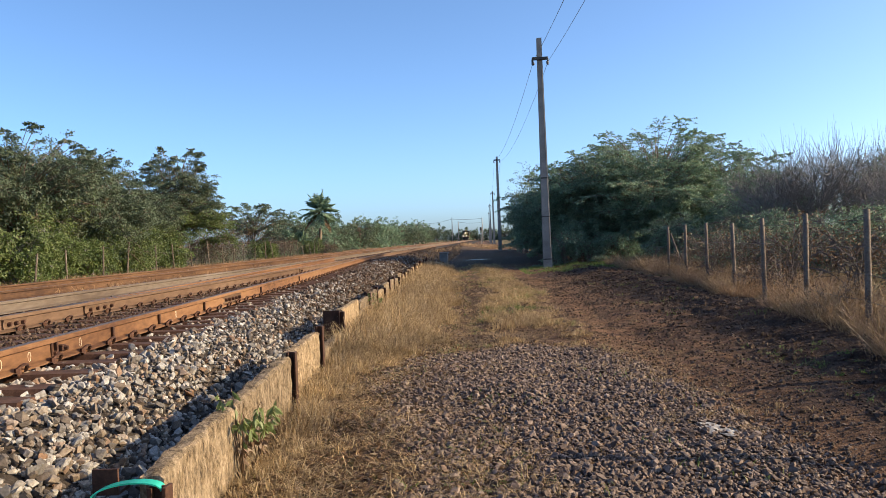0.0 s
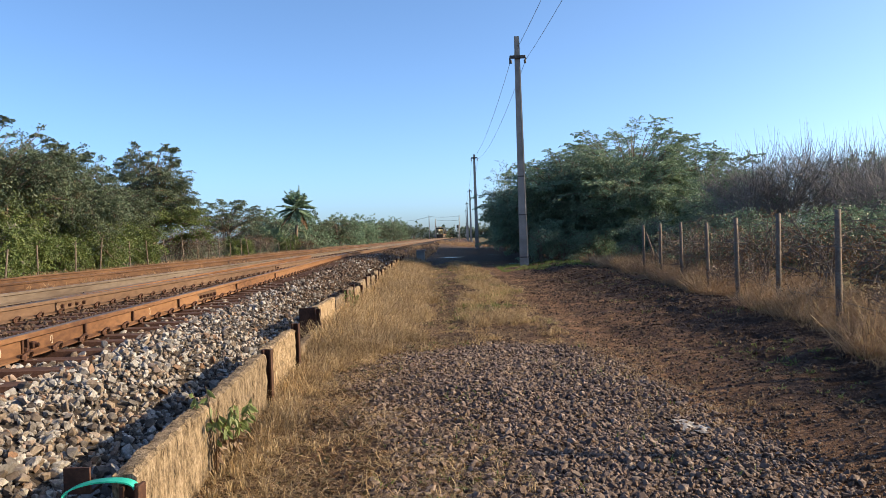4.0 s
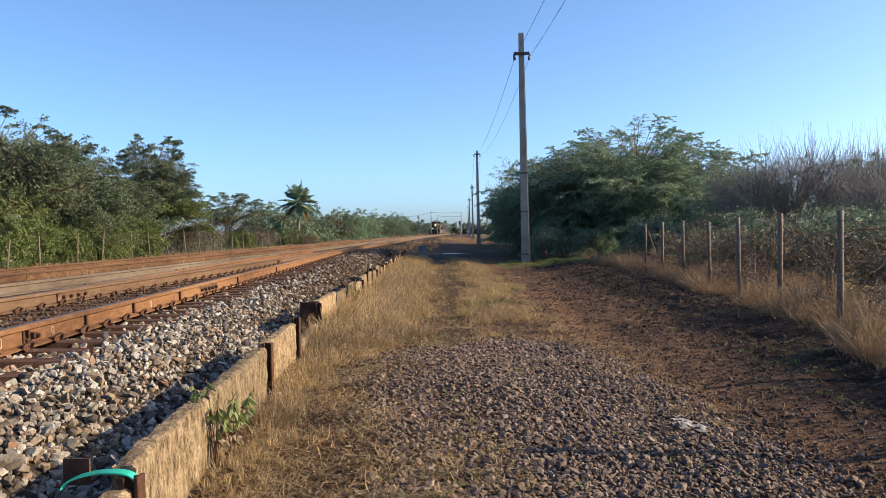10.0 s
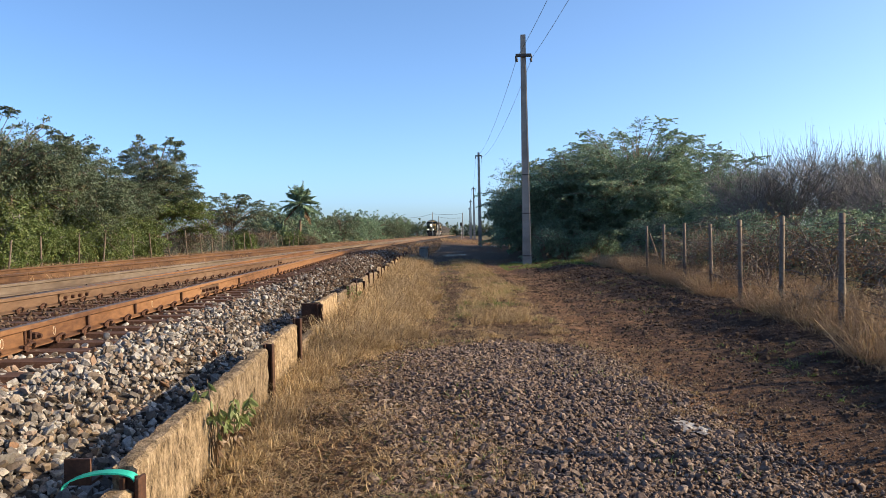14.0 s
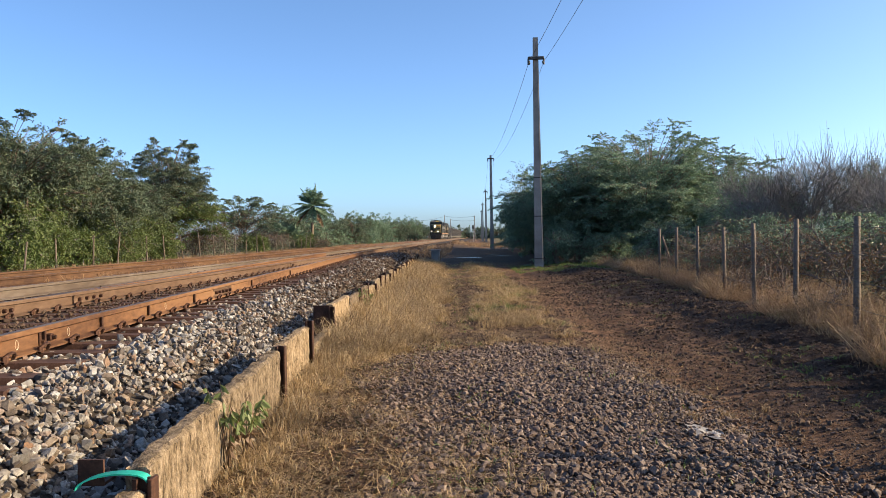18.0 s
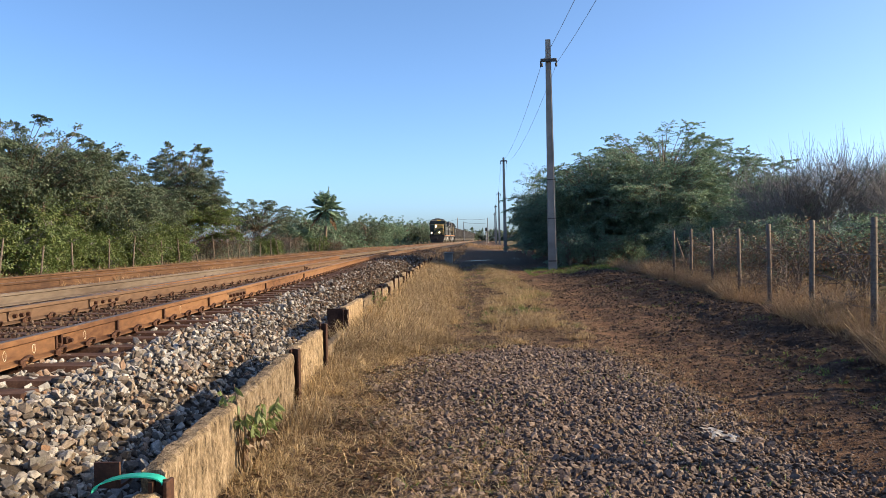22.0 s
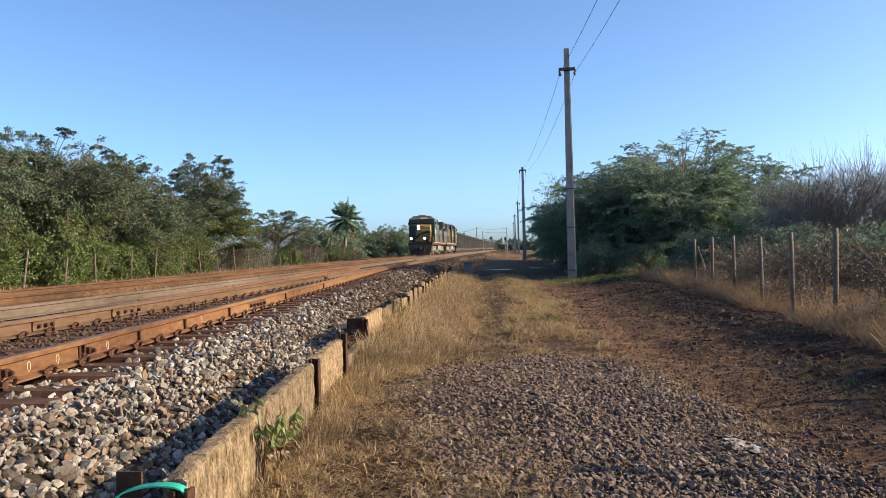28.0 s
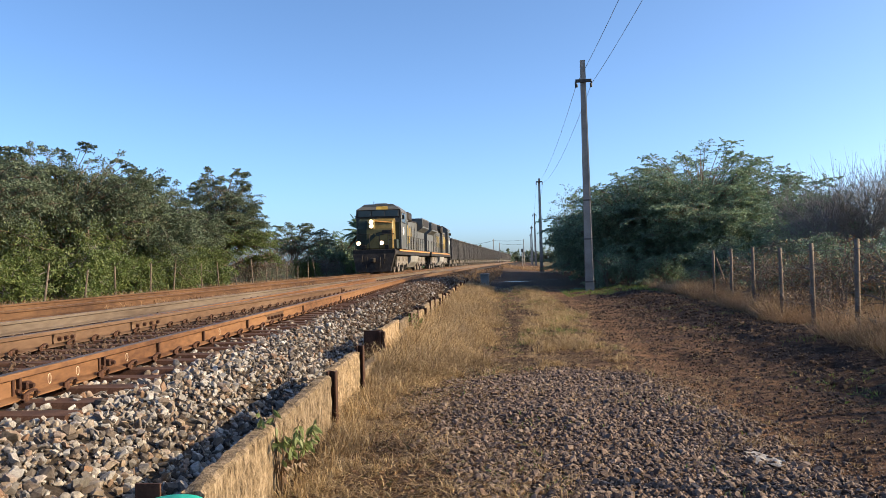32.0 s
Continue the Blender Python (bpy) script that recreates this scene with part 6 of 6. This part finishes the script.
            b.matrix_basis = pose(s * 1.306, yy, 2.95, tilt, 0, 0)
        for k in range(3):
            b = part("lettering_bar", box((0, 0, 0), (0.012, 0.3, 1.2)), M["loco_yellow"], p, "yellow painted bar")
            b.matrix_basis = pose(s * 1.003, 10.2 + 0.9 * k, 2.9, 0, 0, 0)
        ys = np.arange(6.0, 21.3, 1.5)
        for y in ys:
            part("stanchion", cyl((s * 1.42, y, 1.65), (s * 1.42, y, 2.7), 0.02, n=5), M["iron"], p)
        hand_rail(p, [(s * 1.42, 5.6, 2.7), (s * 1.42, 13, 2.7), (s * 1.42, 21.2, 2.7)])
        for x in (0.35, 0.95, 1.35):
            part("stanchion", cyl((s * x, 0.85, 1.62), (s * x, 0.85, 2.7), 0.022, n=5), M["iron"], p)
        hand_rail(p, [(s * 0.35, 0.85, 2.7), (s * 0.9, 0.85, 2.7), (s * 1.35, 0.85, 2.7)])
    for s in (-1, 1):
        # nose edge trim, grab irons, mirrors' arms and the louvred door seams of the hood
        part("edge_trim", box((s * 1.19, 1.235, 2.4), (0.05, 0.04, 1.3), 0.01), M["stripe_orange"] if s > 0 else M["loco_green"], nose_ob)
        for k in range(3):
            part("grab_iron", cyl((s * 1.0 - 0.12, 1.2, 2.0 + 0.3 * k), (s * 1.0 + 0.12, 1.2, 2.0 + 0.3 * k), 0.014, n=5), M["iron"], nose_ob)
        for k in range(8):
            part("door_seam", box((s * 1.0, 8.42 + 1.0 * k, 2.75), (0.03, 0.05, 1.85)), M["iron"], p)
        for k in range(3):
            part("louvre", box((s * 1.302, 5.95 + 0.95 * k, 3.72), (0.02, 0.7, 0.32), 0.006), M["iron"], p)
        part("sand_box", slab_of((s * 1.2, 2.05, 2.0), (0.5, 0.9, 0.64), 0.04), M["loco_green"], p)
        raw_part("jumper_cable", *tube([(s * 0.75, 0.42, 1.3), (s * 0.78, 0.2, 0.95), (s * 0.7, 0.32, 0.6)], [0.03] * 3), M["iron"], p)
    part("antenna", cyl((-0.5, 3.6, 4.88), (-0.5, 3.6, 5.15), 0.02, n=5), M["iron"], cab_ob)
    part("air_conditioner", slab_of((-0.1, 4.6, 4.95), (0.9, 0.8, 0.2), 0.04), M["loco_grey"], cab_ob)
    part("horn", cyl((0.3, 5.0, 4.9), (0.3, 4.4, 4.95), 0.05, 0.1, 8), M["iron"], p)
    part("horn_stand", cyl((0.3, 4.9, 4.7), (0.3, 4.9, 4.92), 0.03, n=6), M["iron"], p)
    return tagged(p, "grey and dusty yellow diesel locomotive with lit headlights", "locomotive", "locomotives")


def ore_wagon(loaded):
    p = empty("ore_wagon")
    L, z0, z1 = 8.7, 1.05, 3.55
    for y in (1.2, 2.95, 7.15, 8.9):
        wheelset(p, y, 0.46)
    bogie_frame(p, "bogie", 0.75, 3.4, 0.2, 0.95, 1.05, M["truck_grey"], (1.2, 2.95))
    bogie_frame(p, "bogie", 6.7, 9.35, 0.2, 0.95, 1.05, M["truck_grey"], (7.15, 8.9))
    part("floor", slab_of((0, 5.05, z0), (2.7, L - 0.3, 0.2)), M["wagon"], p)
    for s in (-1, 1):
        part("side", box((s * 1.4, 5.05, (z0 + z1) / 2), (0.08, L - 0.2, z1 - z0), 0.01), M["wagon"], p)
        part("top_rim", box((s * 1.43, 5.05, z1), (0.16, L - 0.1, 0.14), 0.02), M["wagon"], p)
        for k in range(7):
            part("rib", box((s * 1.46, 0.8 + 1.417 * k, (z0 + z1) / 2 - 0.03), (0.11, 0.14, z1 - z0 - 0.1), 0.015), M["wagon_rib"], p)
        part("end", box((0, 5.05 + s * (L / 2 - 0.14), (z0 + z1) / 2), (2.74, 0.08, z1 - z0), 0.01), M["wagon"], p)
        part("coupler", box((0, 5.05 + s * (L / 2 + 0.05), 0.9), (0.3, 0.5, 0.3), 0.05), M["iron"], p)
    if loaded:
        n, m_ = 9, 24
        U, Vv = np.meshgrid(np.linspace(-1.3, 1.3, n), np.linspace(0.85, 9.25, m_), indexing='ij')
        Z = z1 - 0.28 + 0.78 * (1 - (U / 1.35) ** 2) * (0.55 + 0.45 * np.cos((Vv - 5) * 1.25)) + 0.06 * lumps(U, Vv, 0.3, 3)
        i, j = np.meshgrid(np.arange(n - 1), np.arange(m_ - 1), indexing='ij')
        F = np.stack([i * m_ + j, (i + 1) * m_ + j, (i + 1) * m_ + j + 1, i * m_ + j + 1], -1).reshape(-1, 4)
        raw_part("ore_load", np.stack([U, Vv, Z], -1).reshape(-1, 3), F, M["ore"], p, "heaped dark red ore")
    return tagged(p, "dark grey ribbed ore wagon with heaped load", "ore wagon", "ore wagons")


loco_1 = locomotive()
loco_2 = copy_thing(loco_1, pose(0, 0, 0))
tagged(loco_2, "second diesel locomotive running cab backwards, lamps off")
for _c in list(loco_2.children_recursive):
    if _c.name.startswith("lens"):
        _me = _c.data.copy()
        _me.materials[0] = M["cab_glass"]
        _c.data = _me
        _c["label"] = "unlit lens"
wagon = ore_wagon(True)
TRAIN = [(loco_1, 0.0, 0), (loco_2, 22.4, 22.3)]
for _i in range(30):
    TRAIN.append((wagon if _i == 0 else copy_thing(wagon, pose(0, 0, 0)), 44.9 + 10.3 * _i, 0))
TRACK_X = (R4 + R5) / 2 - 0.06
SPEED = 10.4


def nose_y(t):
    return 52.4 + SPEED * (32 - t)


def motions():
    """The train comes nearer at a steady pace along its track."""
    for ob, back, flip in TRAIN:
        rows = []
        for t in range(0, 33, 2):
            y = nose_y(t) + back
            turn = -math.degrees(math.atan((bend(y + 20) - bend(y)) / 20))
            yy = y + flip
            rows.append((t, pose(TRACK_X + bend(yy), yy, RAIL_TOP, 0, 0, turn + (180 if flip else 0))))
        walk(ob, rows)
    for ob, sense in ((loco_1, 1), (loco_2, -1)):
        for w in [c for c in ob.children if c.name.startswith("wheelset")]:
            place = w.matrix_basis.translation.copy()
            walk(w, [(k / 15, pose(*place, sense * math.degrees(SPEED * k / 15 / 0.53) % 360)) for k in range(481)])


motions()
